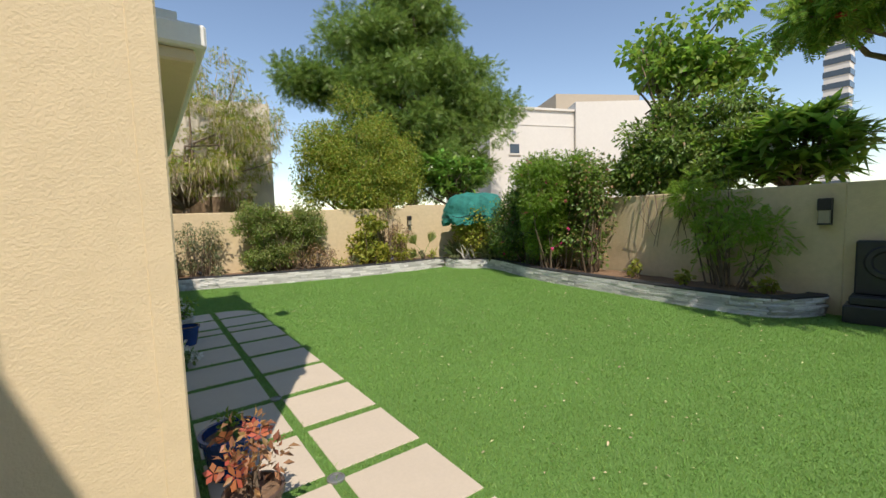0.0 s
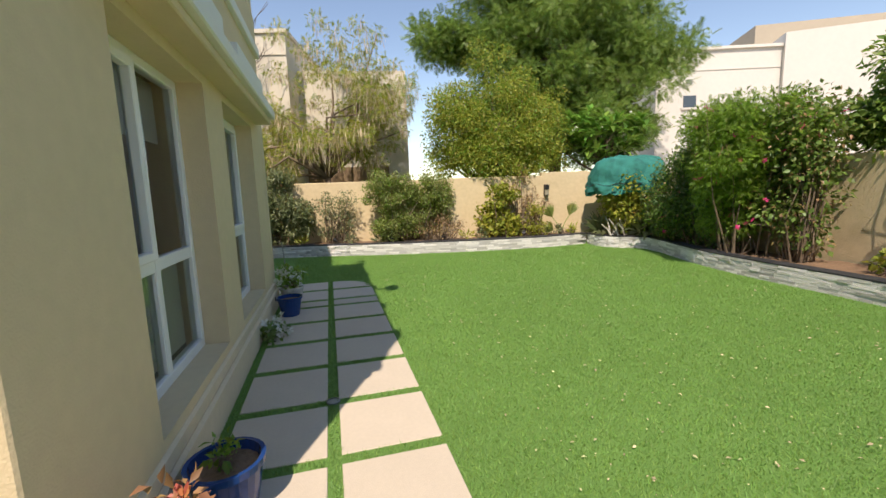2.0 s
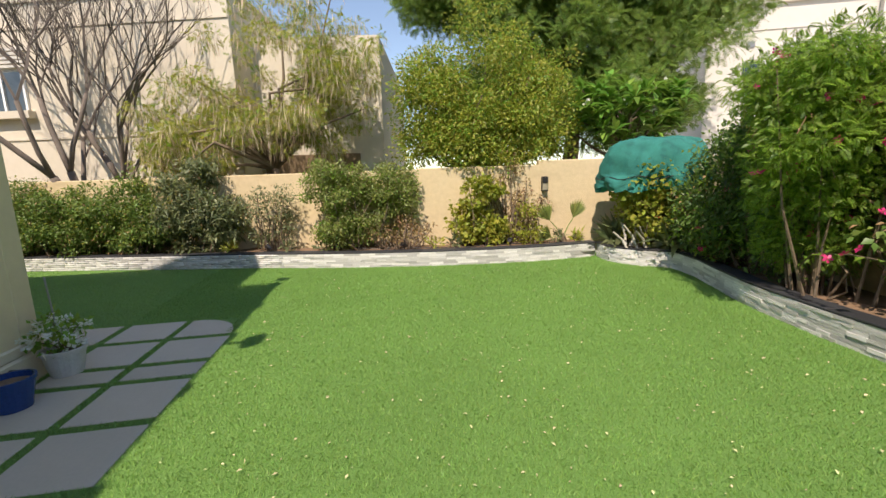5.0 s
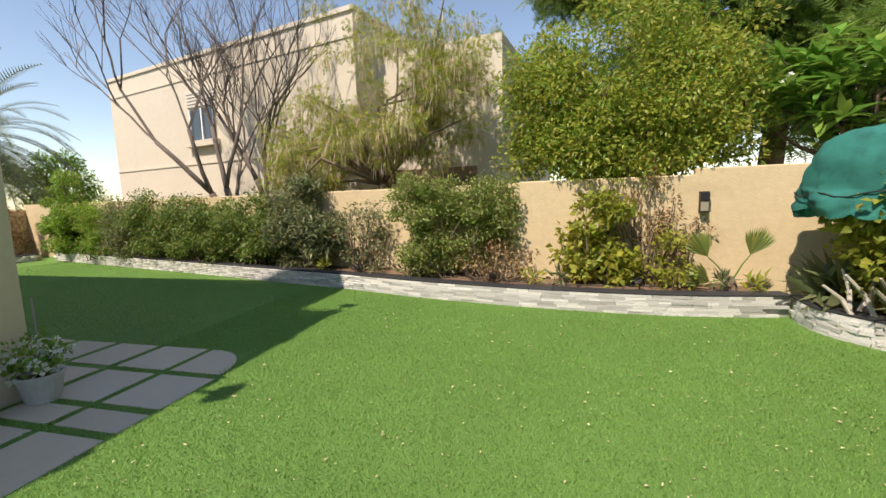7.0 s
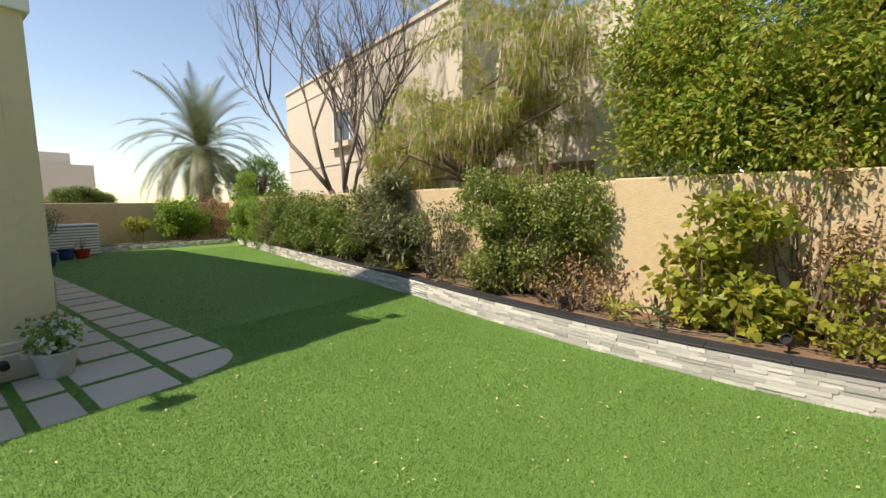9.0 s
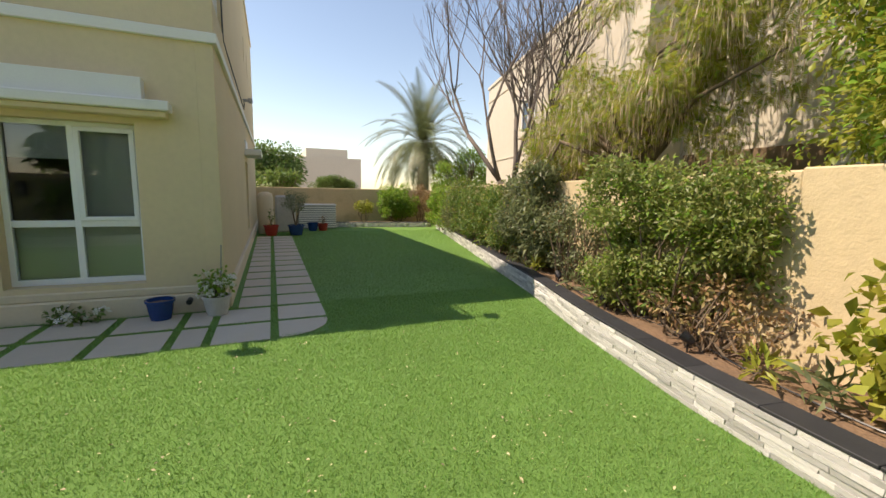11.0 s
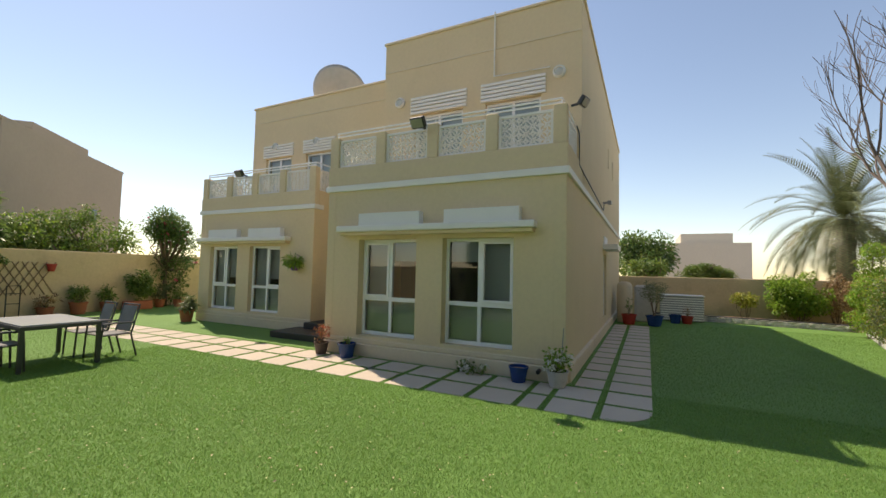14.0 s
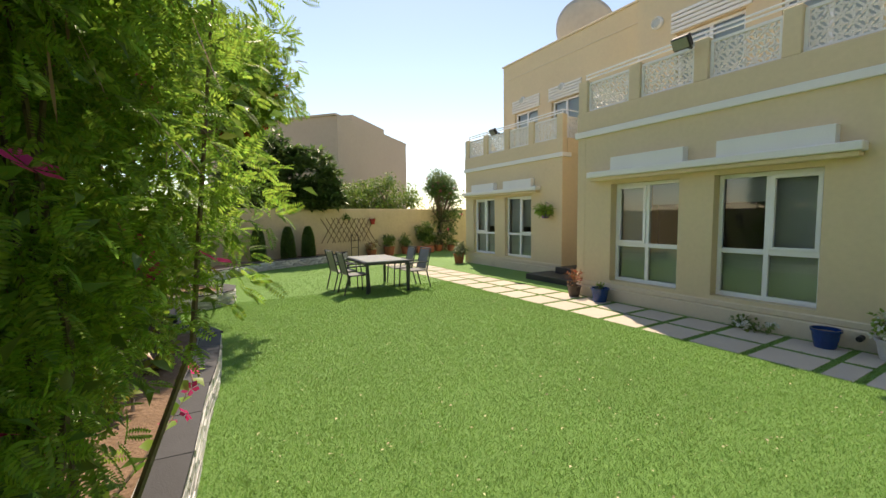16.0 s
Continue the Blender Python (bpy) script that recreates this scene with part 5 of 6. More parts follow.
# ---- paving ----
paving = tagged(empty("paving"), "path of pale square concrete slabs set in the turf", "paving", kind="structure")


def slab_mesh(w, d):
    bm = bx(0, w, 0, d, -0.03, 0.007, bevel=0.004)
    me = bpy.data.meshes.new("slab")
    bm.to_mesh(me)
    bm.free()
    me.materials.append(M_SLAB)
    return me


SLABS = {}
RECTS = [(1.08, 1.6, 7.21, 7.74)]


def slab(x, y, w, d):
    key = (round(w, 3), round(d, 3))
    if key not in SLABS:
        SLABS[key] = slab_mesh(w, d)
    ob = part("slab", SLABS[key], None, paving)
    ob.location = (x, y, 0)
    RECTS.append((x, x + w, y, y + d))
    return ob


PITCH = 0.69
for k in range(-14, 6):
    y = 5.52 + (k - 5) * PITCH
    for x, w in ((0.40, 0.60), (1.08, 0.61)):
        slab(x, y, w, 0.60)
for x, w in ((0.40, 0.60), (1.08, 0.61)):
    slab(x, 6.205, w, 0.26)
    slab(x, 6.55, w, 0.57)
slab(0.40, 7.21, 0.60, 0.57)


def round_slab(pts, name="slab"):
    bm = bmesh.new()
    lo = [bm.verts.new((*p, -0.02)) for p in pts]
    hi = [bm.verts.new((*p, 0.007)) for p in pts]
    n = len(pts)
    for k in range(n):
        bm.faces.new((lo[k], lo[(k + 1) % n], hi[(k + 1) % n], hi[k]))
    bm.faces.new(hi)
    bm.faces.new(lo[::-1])
    return part("slab", bm, M_SLAB, paving)


arc = lambda cx, cy, r, a0, a1, n=10: [(cx + r * math.cos(radians(a0 + (a1 - a0) * k / n)), cy + r * math.sin(radians(a0 + (a1 - a0) * k / n))) for k in range(n + 1)]  # noqa: E731
round_slab([(1.08, 7.21), (1.67, 7.21)] + arc(1.12, 7.23, 0.55, 5, 85) + [(1.08, 7.78)])
# side path along the north wall, two columns
for k in range(1, 15):
    x = 0.40 - 0.64 * k
    slab(x, 6.72, 0.55, 0.40)
    slab(x, 7.21, 0.55, 0.57)
drain = tagged(empty("drain_cover", 1.04, 2.0, 0.0), "small round metal drain cover between the slabs", "drain cover")
part("rim", lathe(bmesh.new(), [(0.055, -0.01), (0.055, 0.012), (0.045, 0.016), (0.045, 0.008), (0.0, 0.008)], sides=20), M_GREY, drain)
drain2 = tagged(empty("drain_cover", 1.04, 3.42, 0.0), "small round metal drain cover between the slabs", "drain cover")
part("rim", lathe(bmesh.new(), [(0.05, -0.01), (0.05, 0.012), (0.04, 0.016), (0.04, 0.008), (0.0, 0.008)], sides=20), M_GREY, drain2)

# ---- steps, pots, fittings by the house ----
st = tagged(empty("entrance_steps", 0, 0, 0), "two black stone steps before the recessed door", "steps", kind="structure")
part("lower_step", bx(-2.34, -0.3, -0.62, 1.66, -0.02, 0.15, bevel=0.008), M_BLACKST, st)
part("upper_step", bx(-2.34, -1.0, -0.22, 1.66, 0.152, 0.31, bevel=0.008), M_BLACKST, st)


def pot(name, label, x, y, r, h, material, plant, psize, n, leafmat_, leafshape, seed, flower=None, nfl=0, spread=1.0, z=0.0, category="plant pot", tall=0.3, trunk=0.0):
    """A potted plant: the pot with rim and soil, its stems, leaves and flowers."""
    t = tagged(empty(name, x, y, z), label, category)
    prof = [(r * 0.68, 0), (r * 0.72, 0.01), (r * 0.86, h * 0.45), (r * 0.96, h * 0.86), (r * 1.05, h * 0.88), (r * 1.06, h), (r * 0.93, h), (r * 0.9, h * 0.8)]
    part("pot", lathe(bmesh.new(), prof), material, t, smooth=False)
    part("soil", lathe(bmesh.new(), [(r * 0.9, h * 0.78), (r * 0.9, h * 0.82), (0.0, h * 0.84)], sides=18), M_SOIL, t)
    if n:
        rng = np.random.default_rng(seed)
        cs, rs = clumps(rng, (0, 0, h + tall * 0.5 + trunk), (psize * spread, psize * spread, tall * 0.5), 14, psize * 0.4, 0.3)
        bm = bmesh.new()
        for k in range(7):
            tip = Vector(cs[k])
            tube(bm, [(rng.normal() * 0.02, rng.normal() * 0.02, h * 0.8), Vector((tip.x * 0.4, tip.y * 0.4, (h + tip.z) / 2)), tip], [0.009 + trunk * 0.01, 0.007, 0.003], 5)
        part("stems", bm, M_BARK, t)
        foliage("leaves", rng, cs, rs, n, leafshape, 0.05 if leafshape is not LANCE else 0.14, leafmat_, t, 0.1, zmin=h * 0.7)
        if flower:
            foliage("blossom_mass", rng, cs, rs * 1.35, nfl, FLOWER, 0.05, flower, t, -0.5, zmin=h)["kind"] = "stuff"
    return t


pot("potted_rust_plant", "brown pot with a rust-red flowering plant on the path edge", 0.56, 1.84, 0.14, 0.24, M_BROWNPOT, 1, 0.15, 170, M_L_RUST, LEAF, 141, M_FL_RUST, 14, tall=0.34)
pot("blue_pot", "glazed blue pot with a small green plant", 0.55, 2.48, 0.17, 0.28, M_BLUEPOT, 1, 0.08, 60, M_L_BRIGHT, LEAF, 142, tall=0.10)
pot("blue_pot", "glazed blue pot standing by the plinth", 0.54, 5.90, 0.15, 0.25, M_BLUEPOT, 0, 0.1, 0, M_L_MID, LEAF, 143)
pot("white_flower_pot", "white pot with white flowering plant at the house corner", 0.52, 6.50, 0.16, 0.25, M_WHITEPOT, 1, 0.2, 330, M_L_BRIGHT, ROUND, 144, M_FL_WHITE, 44, tall=0.3)
fb = tagged(empty("flower_clump", 0.44, 5.05, 0.0), "white periwinkle flowers growing at the plinth", "flower")
rngf = np.random.default_rng(5)
cs_, rs_ = clumps(rngf, (0, 0, 0.12), (0.1, 0.3, 0.08), 12, 0.09, 0.3)
foliage("leaves", rngf, cs_, rs_, 170, ROUND, 0.06, M_L_MID, fb, zmin=0.01)
foliage("blossom_mass", rngf, cs_, rs_ * 1.35, 30, FLOWER, 0.05, M_FL_WHITE, fb, -0.6, zmin=0.06)["kind"] = "stuff"
tp = tagged(empty("plant_stake", 0.48, 6.54, 0.2), "thin grey stake in the flower pot", "stake")
part("stake", tube(bmesh.new(), [(0, 0, 0), (-0.05, 0.03, 0.68)], [0.008, 0.008], 6), M_GREY, tp)
pot("terracotta_pot", "terracotta pot with a bushy plant by the second wing", -0.85, -4.85, 0.20, 0.36, M_TERRA, 1, 0.25, 500, M_L_GREY, LANCE, 145, tall=0.4)
# south wall row of pots
for k, (x, y, r, h, n, tl, lm, lab) in enumerate([
    (0.9, -9.2, 0.22, 0.30, 200, 0.35, M_L_DRY, "terracotta bowl with a sparse plant by the south wall"),
    (0.0, -9.35, 0.25, 0.40, 500, 0.55, M_L_MID, "terracotta pot with a leafy plant by the south wall"),
    (-0.9, -9.55, 0.2, 0.34, 350, 0.55, M_L_MID, "terracotta pot with a leafy plant by the south wall"),
    (-2.9, -9.95, 0.2, 0.32, 420, 0.6, M_L_GREY, "terracotta pot with a grey-green plant by the south wall"),
    (-3.5, -9.7, 0.2, 0.3, 250, 0.3, M_L_MID, "terracotta pot with a small plant by the south wall"),
]):
    pot("terracotta_pot", lab, x, y, r, h, M_TERRA, 1, 0.26, n, lm, LANCE, 150 + k, tall=tl)
pl = tagged(empty("long_planter", -1.95, -9.65, 0), "long terracotta planter with a big green shrub", "planter")
part("trough", bx(-0.45, 0.45, -0.18, 0.18, 0, 0.32, bevel=0.02), M_TERRA, pl)
rngp = np.random.default_rng(7)
cs_, rs_ = clumps(rngp, (0.0, 0, 0.95), (0.38, 0.3, 0.55), 34, 0.2, 0.4)
foliage("shrub", rngp, cs_, rs_, 2600, LEAF, 0.1, M_L_MID, pl, zmin=0.3)
psb = tagged(empty("plant_stand", 1.7, -9.05, 0.0), "dark metal plant stand by the wall", "plant stand")
for dx in (-0.15, 0.15):
    part("upright", bx(dx - 0.012, dx + 0.012, -0.012, 0.012, 0, 1.0), M_BLACK, psb)
for zz in (0.45, 0.75, 0.98):
    part("rung", bx(-0.15, 0.15, -0.01, 0.01, zz, zz + 0.02), M_BLACK, psb)

# trellis on the south wall
WS = lambda x: -8.12 + (x - 7.85) * 2.48 / 11.85  # noqa: E731
tr = tagged(empty("trellis", 3.0, WS(3.0) + 0.13, 0), "expanding diamond wooden trellis on the south wall", "trellis")
tr.rotation_euler.z = math.atan2(-2.48, -11.85)
for k in range(9):
    for sgn in (1, -1):
        x0 = 0.1 + k * 0.24
        m = Matrix.Translation((x0 + 0.1, 0.012 * sgn, 1.2)) @ Matrix.Rotation(sgn * radians(58), 4, "Y")
        part("lath", box(bmesh.new(), -0.6, 0.6, -0.006, 0.006, -0.014, 0.014, m), M_WOOD, tr)
wp = tagged(empty("wall_pot", 0.75, WS(0.75) + 0.22, 1.42), "small red pot hung on the south wall", "plant pot")
part("pot", lathe(bmesh.new(), [(0.08, 0), (0.12, 0.2), (0.13, 0.2), (0.13, 0.24), (0.11, 0.24), (0.1, 0.2)], sides=16), M_REDPOT, wp)
wq = tagged(empty("wall_basket", 2.0, WS(2.0) + 0.2, 1.7), "small plant hung on the south wall", "plant")
cs_, rs_ = clumps(rngp, (0, 0, 0.05), (0.12, 0.08, 0.1), 8, 0.08, 0.3)
foliage("leaves", rngp, cs_, rs_, 160, LEAF, 0.07, M_L_MID, wq)


def topiary(x, y, h, r, seed):
    """A clipped cone of fine dark leaves."""
    rng = np.random.default_rng(seed)
    t = tagged(empty("topiary", x, y, SOIL), "clipped dark green topiary cone in the bed", "topiary", "topiary cones")
    n = 4200
    u = rng.random(n)
    zz = u * h
    rr = r * np.sqrt(np.clip(1 - (u * 0.98) ** 2.2, 0, 1)) * (0.75 + 0.28 * rng.random(n))
    az = rng.random(n) * 6.283
    p = np.stack([rr * np.cos(az), rr * np.sin(az), zz], 1)
    d = np.stack([np.cos(az), np.sin(az), np.full(n, 0.5)], 1)
    part("leaves", scatter("leaves", QLEAF, p, d + rng.normal(size=d.shape) * 0.5, rng.normal(size=d.shape), np.full(n, 0.06), M_L_DARK), None, t)
    part("core", lathe(bmesh.new(), [(r * 0.7, 0.02), (r * 0.68, h * 0.4), (r * 0.5, h * 0.7), (0.02, h * 0.93)], sides=12), M_L_DARK, t)
    return t


for k, (x, y) in enumerate(((5.6, -7.85), (4.55, -8.15), (3.75, -8.45))):
    topiary(x, y, 1.15, 0.24, 160 + k)


# fountain slab by the east wall
def fountain(x, y, rz):
    f = tagged(empty("wall_fountain", x, y, 0, rz), "dark carved stone wall fountain with a stepped base", "fountain")
    part("base", bx(-0.05, 0.42, -0.38, 0.38, 0, 0.24, bevel=0.02), M_BLACKST, f)
    part("basin", bx(0.0, 0.36, -0.33, 0.33, 0.242, 0.36, bevel=0.02), M_BLACKST, f)
    bm = bx(0.2, 0.36, -0.30, 0.30, 0.362, 1.08, bevel=0.02)
    part("back_slab", bm, M_BLACKST, f)
    part("arch_relief", lathe(bmesh.new(), [(0.2, -0.02), (0.22, 0.0), (0.2, 0.03), (0.15, 0.03), (0.13, 0.0)], sides=28), M_BLACKST, f).matrix_basis = pose(0.19, 0, 0.8, 0, -90, 0)
    return f


fountain(7.68, 0.55, 4)
sgate = tagged(empty("dark_panel", 7.8, -4.4, 0), "dark stone panel standing against the east wall", "stone panel")
part("slab", bx(-0.06, 0.06, -0.4, 0.4, 0, 0.95, bevel=0.02), M_BLACKST, sgate)


def wall_lamp(x, y, z, rz):
    l = tagged(empty("wall_lamp", x, y, z, rz), "dark metal box wall lamp with frosted glass", "wall lamp", "garden wall lamps")
    part("back_plate", bx(-0.02, 0.02, -0.08, 0.08, -0.19, 0.19, bevel=0.005), M_BLACK, l)
    part("hood", bx(-0.14, -0.02, -0.075, 0.075, 0.02, 0.18, bevel=0.008), M_BLACK, l)
    part("glass", bx(-0.12, -0.02, -0.06, 0.06, -0.16, 0.02), M_WARM, l)
    part("foot", bx(-0.13, -0.02, -0.07, 0.07, -0.185, -0.16), M_BLACK, l)
    return l


wall_lamp(8.06, 1.22, 1.47, 4)
wall_lamp(6.95, bed_y(6.95) - 0.01, 1.46, 80).scale = (0.8,) * 3

# spot lights along the north bed
for k, x in enumerate((-5.0, -3.4, -1.9, -0.2, 1.2, 2.6, 3.9, 6.0)):
    i = min(range(len(BED_N) - 1), key=lambda j: abs((BED_N[j][0] + BED_N[j + 1][0]) / 2 - x))
    (xa, ya), (xb, yb) = BED_N[i], BED_N[i + 1]
    yy = ya + (yb - ya) * (x - xa) / (xb - xa)
    s_ = tagged(empty("garden_spotlight", x, yy + 0.34, 0.27), "small black garden spotlight in the soil", "spotlight", "bed spotlights")
    part("spike", tube(bmesh.new(), [(0, 0, -0.08), (0, 0, 0.06)], [0.01, 0.01], 6), M_BLACK, s_)
    part("head", lathe(bmesh.new(), [(0.03, -0.05), (0.045, 0.0), (0.05, 0.06), (0.042, 0.06), (0.04, 0.03)], sides=14), M_BLACK, s_).matrix_basis = pose(0, 0, 0.09, -55, 0, 20 * k)
ir = tagged(empty("irrigation_hose"), "thin black irrigation hose lying in the bed", "hose")
part("hose", tube(bmesh.new(), [(x, bed_y(x) - 0.55 + 0.08 * math.sin(x * 2.2), 0.27) for x in [k * 0.3 - 8 for k in range(52)]], [0.008] * 52, 5), M_BLACK, ir)

# table and chairs
tb = tagged(empty("garden_table", 3.64, -1.6, 0, -2), "dark aluminium garden table with a pale glass top", "table")
part("tabletop", bx(-0.5, 0.5, -0.78, 0.78, 0.715, 0.735, bevel=0.004), M_TABLE, tb, "pale glass tabletop")
fr_ = bmesh.new()
for a in ((-0.52, 0.52, -0.805, -0.76), (-0.52, 0.52, 0.76, 0.805), (-0.52, -0.475, -0.76, 0.76), (0.475, 0.52, -0.76, 0.76)):
    box(fr_, *a, 0.655, 0.714, bevel=0.004)
part("apron", fr_, M_ALU, tb)
for dx in (-0.49, 0.49):
    for dy in (-0.775, 0.775):
        part("leg", bx(dx - 0.028, dx + 0.028, dy - 0.028, dy + 0.028, 0, 0.654), M_ALU, tb)


def chair_make(x, y, rz):
    """A sling armchair facing its own -x."""
    c = tagged(empty("garden_chair", x, y, 0, rz), "grey sling garden armchair with a dark aluminium frame", "chair", "chairs round the table")
    part("seat", bx(-0.24, 0.24, -0.22, 0.22, 0.43, 0.45, bevel=0.006), M_SLING, c, "grey woven sling seat")
    m = Matrix.Translation((0.24, 0, 0.44)) @ Matrix.Rotation(radians(14), 4, "Y")
    part("backrest", box(bmesh.new(), -0.008, 0.008, -0.21, 0.21, 0.02, 0.50, m), M_SLING, c, "grey woven sling back")
    for s in (-1, 1):
        yy = s * 0.25
        part("back_post", tube(bmesh.new(), [(0.36, yy, 0), (0.25, yy, 0.42), (0.38, yy, 0.95)], [0.017, 0.017, 0.015], 8), M_ALU, c)
        part("front_leg", tube(bmesh.new(), [(-0.24, yy, 0), (-0.22, yy, 0.42), (-0.2, yy, 0.63)], [0.016, 0.016, 0.016], 8), M_ALU, c)
        part("armrest", tube(bmesh.new(), [(-0.21, yy, 0.63), (0.0, yy, 0.645), (0.28, yy, 0.63)], [0.018, 0.02, 0.016], 8), M_ALU, c)
        part("seat_rail", tube(bmesh.new(), [(-0.23, yy * 0.95, 0.43), (0.25, yy * 0.95, 0.43)], [0.014, 0.014], 8), M_ALU, c)
    part("top_rail", tube(bmesh.new(), [(0.38, -0.25, 0.95), (0.38, 0.25, 0.95)], [0.014, 0.014], 8), M_ALU, c)
    return c


ch = chair_make(4.3, -1.2, 0)
for x, y, rz in ((4.34, -1.95, 4), (2.88, -1.15, 182), (2.92, -1.85, 176)):
    copy_thing(ch, pose(x, y, 0, 0, 0, rz))

# service corner
ac = tagged(empty("air_conditioner", -11.4, 8.9, 0), "white louvred air conditioning enclosure by the back wall", "air conditioner")
part("body", bx(-0.5, 0.3, -0.72, 0.72, 0.02, 0.95, bevel=0.01), M_GREY, ac)
for k in range(10):
    part("louvre", bx(0.30, 0.335, -0.72, 0.72, 0.06 + k * 0.088, 0.115 + k * 0.088, bevel=0.004), M_WHITE, ac)
part("lid", bx(-0.52, 0.34, -0.75, 0.75, 0.952, 1.0, bevel=0.01), M_WHITE, ac)
wt = tagged(empty("water_tank", -9.6, 6.98, 0), "tall beige water tank standing by the wall", "water tank")
part("tank", lathe(bmesh.new(), [(0.24, 0), (0.26, 0.05), (0.26, 1.3), (0.22, 1.42), (0.1, 1.48), (0.0, 1.48)], sides=24), M_PLINTH, wt, smooth=True)
bs = tagged(empty("storage_box", -10.2, 7.65, 0), "pale covered storage box beside the tank", "storage box")
part("cover", bx(-0.3, 0.3, -0.35, 0.35, 0, 1.35, bevel=0.06), M_WHITEPOT, bs)
pot("red_pot", "red plastic pot with a thin plant by the side path", -8.9, 7.15, 0.24, 0.36, M_REDPOT, 1, 0.1, 40, M_L_MID, LANCE, 171, tall=0.5)
pot("blue_pot", "blue pot with a bushy small tree by the side path", -8.9, 7.95, 0.27, 0.36, M_BLUEPOT, 1, 0.46, 1700, M_L_GREY, LEAF, 172, tall=0.6, trunk=0.55)
pot("blue_pot", "empty blue pot before the louvred enclosure", -10.35, 8.64, 0.2, 0.32, M_BLUEPOT, 0, 0.2, 0, M_L_DRY, LEAF, 173)
pot("red_pot", "red pot with a dry plant before the louvred enclosure", -10.4, 9.02, 0.2, 0.28, M_REDPOT, 1, 0.16, 90, M_L_DRY, LEAF, 174, tall=0.4)


# fittings on the house
def floodlight(x, y, z, rz, label="black floodlight on a bracket at the balcony rail"):
    f = tagged(empty("floodlight", x, y, z, rz), label, "floodlight", "balcony floodlights")
    part("bracket", bx(-0.18, 0.06, -0.02, 0.02, -0.02, 0.02), M_BLACK, f)
    b = part("lamp_body", bx(-0.06, 0.05, -0.14, 0.14, -0.1, 0.1, bevel=0.015), M_BLACK, f)
    b.matrix_basis = pose(0.1, 0, 0.02, 0, 35, 0)
    part("lens", bx(0.052, 0.058, -0.12, 0.12, -0.08, 0.08), M_GREY, b)
    return f


floodlight(0.25, 6.76, 4.45, 75).scale = (0.75,) * 3
floodlight(0.45, 3.95, 4.42, 0)
floodlight(-1.12, -3.0, 4.42, 0)
for x, y, z in ((UPX1, 2.33, 5.79), (UPX1, 6.14, 5.82), (UPX2, -3.36, 5.72), (UPX2, -1.55, 5.69)):
    l = tagged(empty("bulkhead_lamp", x, y, z), "white oval bulkhead lamp on the upper wall", "wall lamp", "bulkhead lamps")
    part("rim", lathe(bmesh.new(), [(0.13, -0.02), (0.13, 0.05), (0.1, 0.08), (0.09, 0.05)], sides=24), M_WHITE, l).matrix_basis = pose(0, 0, 0, 0, 90, 0)
    part("glass", lathe(bmesh.new(), [(0.09, 0.03), (0.08, 0.06), (0.0, 0.08)], sides=20), M_BLIND, l).matrix_basis = pose(0, 0, 0, 0, 90, 0)
pp = tagged(empty("drain_pipe", 0, 0, 0), "thin white pipe down the upper wall", "pipe")
part("pipe", tube(bmesh.new(), [(UPX1 + 0.04, 4.75, ROOF + 0.1), (UPX1 + 0.04, 4.75, 5.98), (UPX1 + 0.04, 5.95, 5.95)], [0.018, 0.018, 0.012], 8), M_WHITE, pp)
cb_ = tagged(empty("wall_cable", 0, 0, 0), "black cable running down the side wall", "cable")
part("cable", tube(bmesh.new(), [(-0.6, Y1 + 0.02, 4.38), (-0.9, Y1 + 0.02, 4.33), (-0.9, Y1 + 0.02, 3.75), (-5.2, Y1 + 0.06, 3.5), (-5.4, Y1 + 0.06, 3.7)], [0.012] * 5, 6), M_BLACK, cb_)
sl_ = tagged(empty("side_lamp", -5.4, Y1 + 0.05, 3.75), "small lamp bracket on the side wall", "wall lamp")
part("arm", bx(-0.03, 0.03, -0.02, 0.16, -0.03, 0.03), M_GREY, sl_)
part("head", bx(-0.14, 0.1, 0.1, 0.2, -0.04, 0.05, bevel=0.01), M_GREY, sl_)
sd = tagged(empty("satellite_dish", -4.2, -2.2, 6.95), "large pale mesh satellite dish on the roof", "satellite dish")
part("mast", tube(bmesh.new(), [(0, 0, 0), (0, 0, 0.95)], [0.04, 0.04], 8), M_GREY, sd)
dp = [(1.05 * k / 10, 0.32 * (k / 10) ** 2) for k in range(11)]
part("dish", lathe(bmesh.new(), [(1.05, 0.30)] + [(r, h - 0.02) for r, h in dp[:0:-1]] + [(0.02, -0.02)], sides=36), M_MESH, sd, smooth=True).matrix_basis = pose(0, 0, 0.9, 0, -50, 15)
hb = tagged(empty("hanging_basket", -1.13, -0.75, 1.72), "purple hanging pot with a trailing fern on the wall", "hanging basket")
part("bracket", tube(bmesh.new(), [(-0.2, 0, 0.3), (0.0, 0, 0.38), (0.02, 0, 0.15)], [0.008] * 3, 6), M_BLACK, hb)
part("pot", lathe(bmesh.new(), [(0.08, -0.08), (0.12, 0.1), (0.13, 0.1), (0.12, 0.12), (0.1, 0.08)], sides=16), M_PURPLE, hb)
cs_, rs_ = clumps(rngp, (0, 0, 0.16), (0.2, 0.24, 0.08), 14, 0.1, 0.3)
foliage("fern", rngp, cs_, rs_, 400, LANCE, 0.14, M_L_BRIGHT, hb, 0.6)
sp_ = tagged(empty("spout", 0, 0, 0), "black pipe end in the plinth", "pipe")
part("pipe_end", tube(bmesh.new(), [(WALLX + 0.03, 6.18, 0.17), (WALLX + 0.13, 6.18, 0.16)], [0.035, 0.035], 12), M_BLACK, sp_)

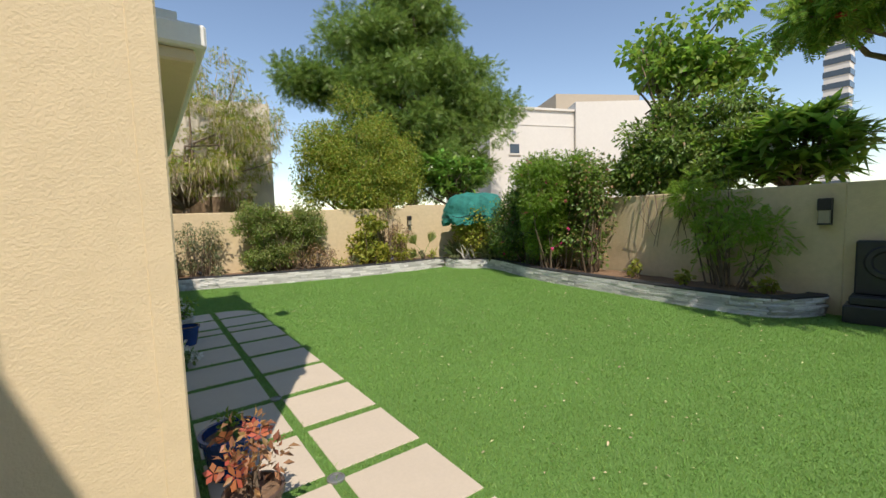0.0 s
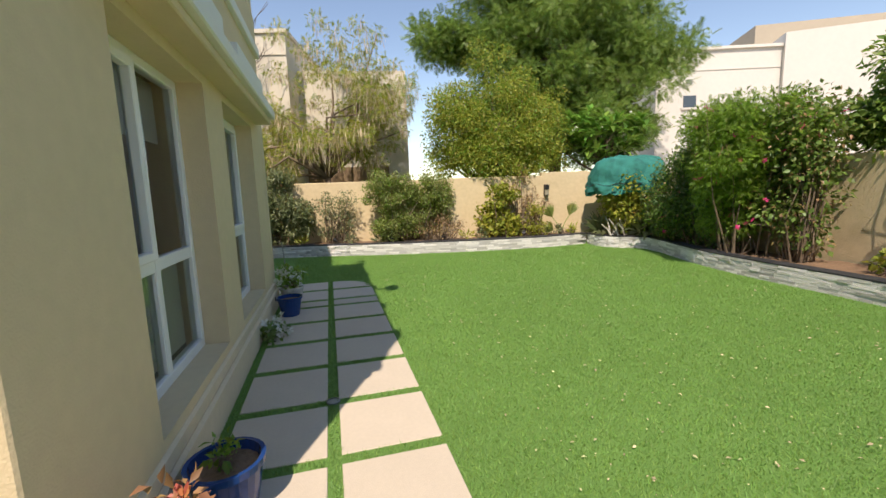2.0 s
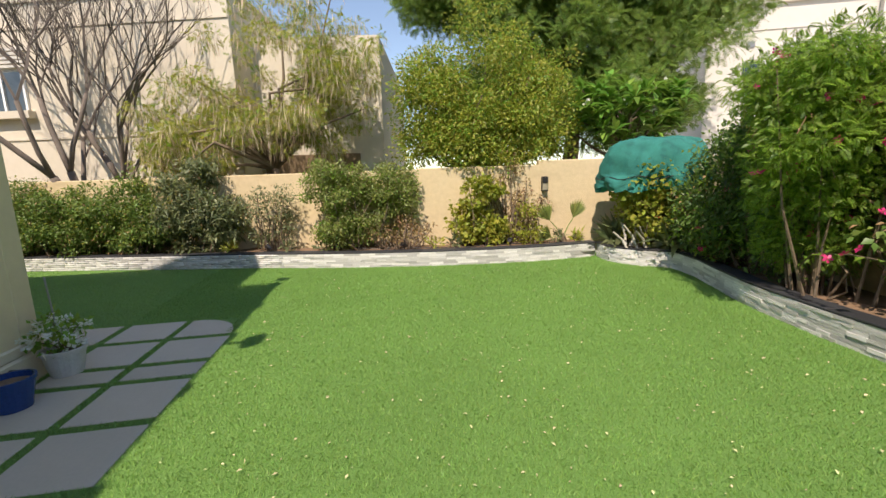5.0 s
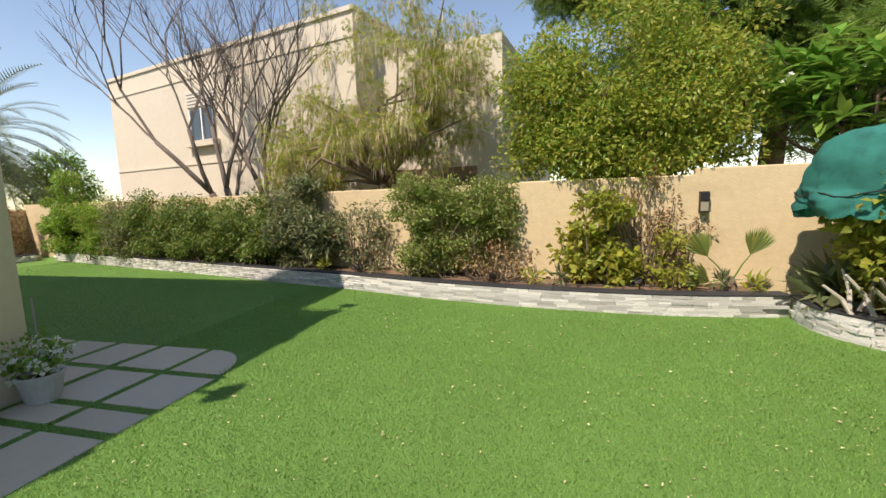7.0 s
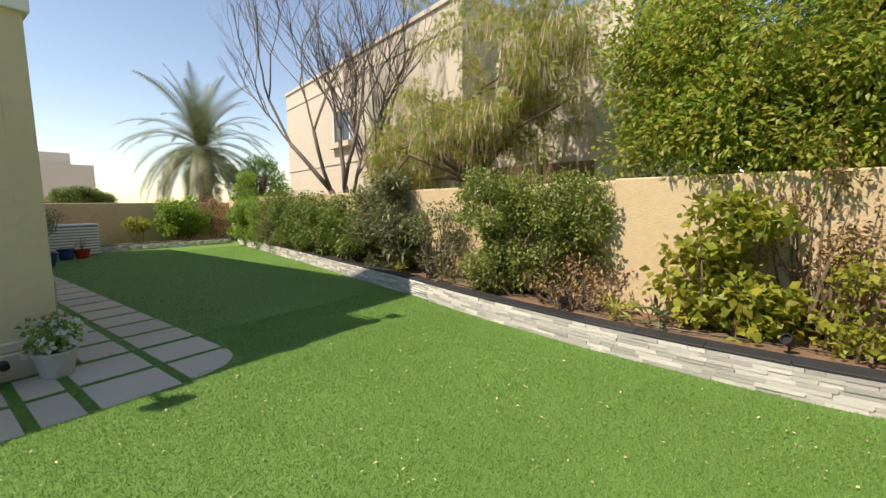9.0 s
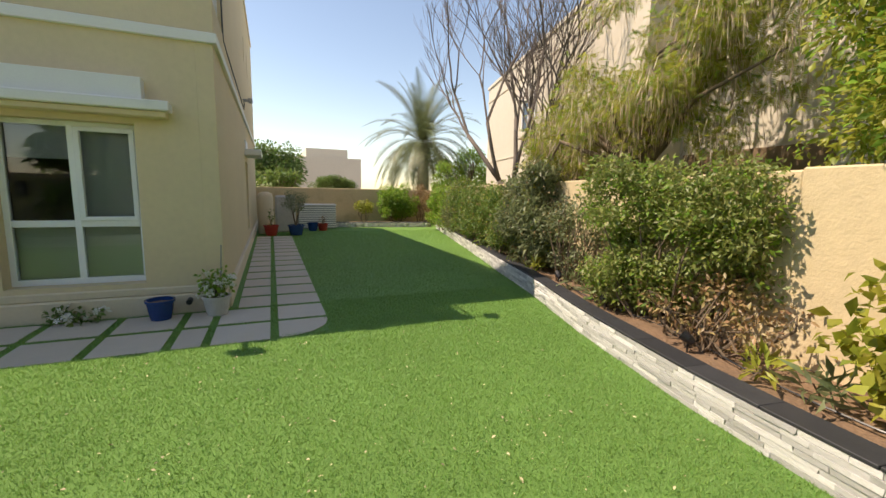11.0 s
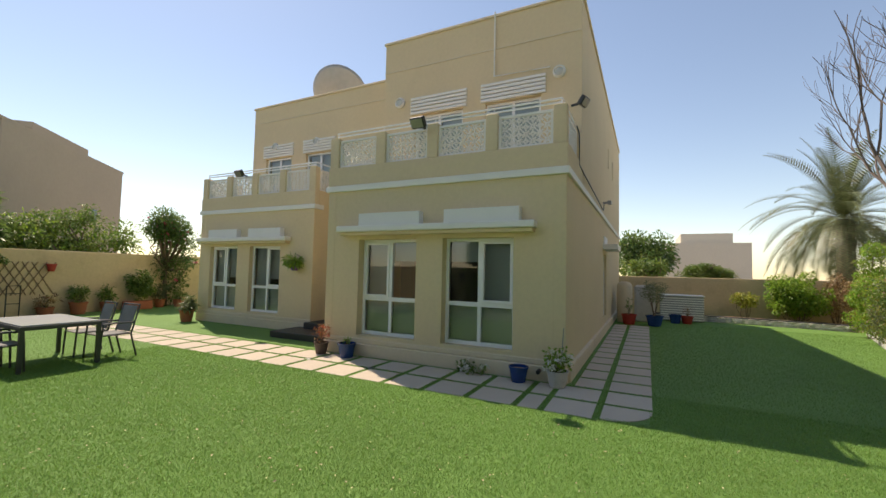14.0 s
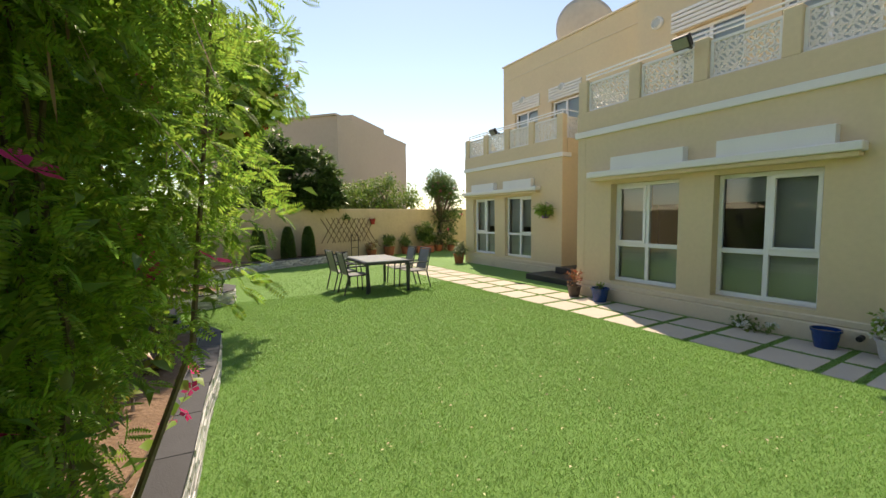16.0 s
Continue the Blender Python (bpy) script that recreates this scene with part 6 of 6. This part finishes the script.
# far towers beyond the east wall
tw_ = tagged(empty("far_tower"), "pale high-rise tower far in the distance", "tower")
part("shaft", block(bmesh.new(), [(150, 26), (155, 26), (155, 31), (150, 31)], 0, 47), M_NBW, tw_)
for k in range(14):
    part("storey_band", block(bmesh.new(), [(149.8, 25.8), (155.2, 25.8), (155.2, 31.2), (149.8, 31.2)], 3 + k * 3.2, 4.5 + k * 3.2), M_WINDARK, tw_)

# ---- lawn surface ----
def blades(name, x0, x1, y0, y1, n, seed, h=0.022):
    rng = np.random.default_rng(seed)
    p = np.stack([rng.uniform(x0, x1, n), rng.uniform(y0, y1, n), np.zeros(n)], 1)
    # keep clear of slabs, beds and the house
    keep = np.ones(n, bool)
    for a, b_, c_, d_ in RECTS:
        keep &= ~((p[:, 0] > a - 0.006) & (p[:, 0] < b_ + 0.006) & (p[:, 1] > c_ - 0.006) & (p[:, 1] < d_ + 0.006))
    keep &= ~((p[:, 0] < 0.3) & (p[:, 1] < 6.7))
    keep &= p[:, 1] < np.interp(p[:, 0], [q[0] for q in BED_N], [q[1] for q in BED_N]) - 0.03
    edge = np.interp(p[:, 1], [q[1] for q in BED_NE[::-1]], [q[0] for q in BED_NE[::-1]]) - 0.03
    keep &= p[:, 0] < edge
    p = p[keep]
    n = len(p)
    az = rng.random(n) * 6.283
    lean = rng.normal(size=(n, 2)) * 0.55
    w = 0.003
    dx = np.stack([np.cos(az) * w, np.sin(az) * w, np.zeros(n)], 1)
    top = p + np.stack([lean[:, 0] * h, lean[:, 1] * h, h * (0.6 + 0.6 * rng.random(n))], 1)
    V = np.stack([p - dx, p + dx, top], 1).reshape(-1, 3)
    ob = new(name, mesh_np(name, V, np.arange(3 * n).reshape(-1, 3), M_BLADE))
    ob.parent = lawn
    ob["kind"] = "stuff"


blades("turf_pile", 0.3, 8.9, -1.5, 11.1, 620000, 1)
blades("turf_pile", -10, 0.3, 6.6, 13.5, 90000, 2, 0.026)
blades("turf_pile", -1.0, 8.9, -7.5, -1.5, 70000, 3, 0.026)
rl = np.random.default_rng(77)
n_ = 1500
lp = np.stack([rl.uniform(1.9, 7.1, n_), rl.uniform(0.5, 9.8, n_), np.full(n_, 0.024)], 1)
lt = new("leaf_litter", scatter("leaf_litter", QLEAF, lp, rl.normal(size=(n_, 3)) * (1, 1, 0.15), rl.normal(size=(n_, 3)) * 0.3 + (0, 0, 1), 0.012 + 0.026 * rl.random(n_) ** 2.2, M_LITTER))
tagged(lt, "tiny pale fallen leaves scattered on the turf", "leaf litter", kind="stuff")

# ---- ledge stones of the beds, last ----
stone_me = []
for k in range(6):
    bm = bmesh.new()
    bmesh.ops.create_cube(bm, size=1, matrix=Matrix.Translation((0, 0, 0.5)))
    r_ = random.Random(k)
    for v in bm.verts:
        v.co += Vector((r_.uniform(-0.02, 0.02), r_.uniform(-0.04, 0.04), r_.uniform(-0.04, 0.04)))
    me = bpy.data.meshes.new("ledge_stone")
    bm.to_mesh(me)
    bm.free()
    me.materials.append(M_STONE)
    stone_me.append(me)
for bed, at, total, inward, h, near, rng in STONES:
    rest_v, rest_f = [], []
    made = 0
    courses = 7
    ch_ = h / courses
    for c in range(courses):
        s = -rng.random() * 0.2
        while s < total:
            L = rng.uniform(0.12, 0.42)
            p, a = at(s + L / 2)
            proud = rng.uniform(0.026, 0.036)
            m = Matrix.Translation((p.x, p.y, c * ch_)) @ Matrix.Rotation(a, 4, "Z") @ Matrix.Translation((0, -inward * (proud - 0.03) / 1, 0)) @ Matrix.Diagonal((min(L, 0.42) - 0.004, 0.06, ch_ - 0.003, 1))
            if 0 <= s and s + L <= total:
                if near(p) and made < 300:
                    ob = part("ledge_stone", stone_me[rng.randrange(6)], None, bed)
                    ob.matrix_basis = m
                    made += 1
                else:
                    me = stone_me[rng.randrange(6)]
                    b0 = len(rest_v)
                    rest_v += [tuple(m @ v.co) for v in me.vertices]
                    rest_f += [tuple(b0 + i for i in f.vertices) for f in me.polygons]
            s += L
    if rest_v:
        ob = part("ledge_stones", mesh_np("ledge_stones", np.array(rest_v), np.array(rest_f), M_STONE_FAR), None, bed)
        ob["kind"] = "stuff"
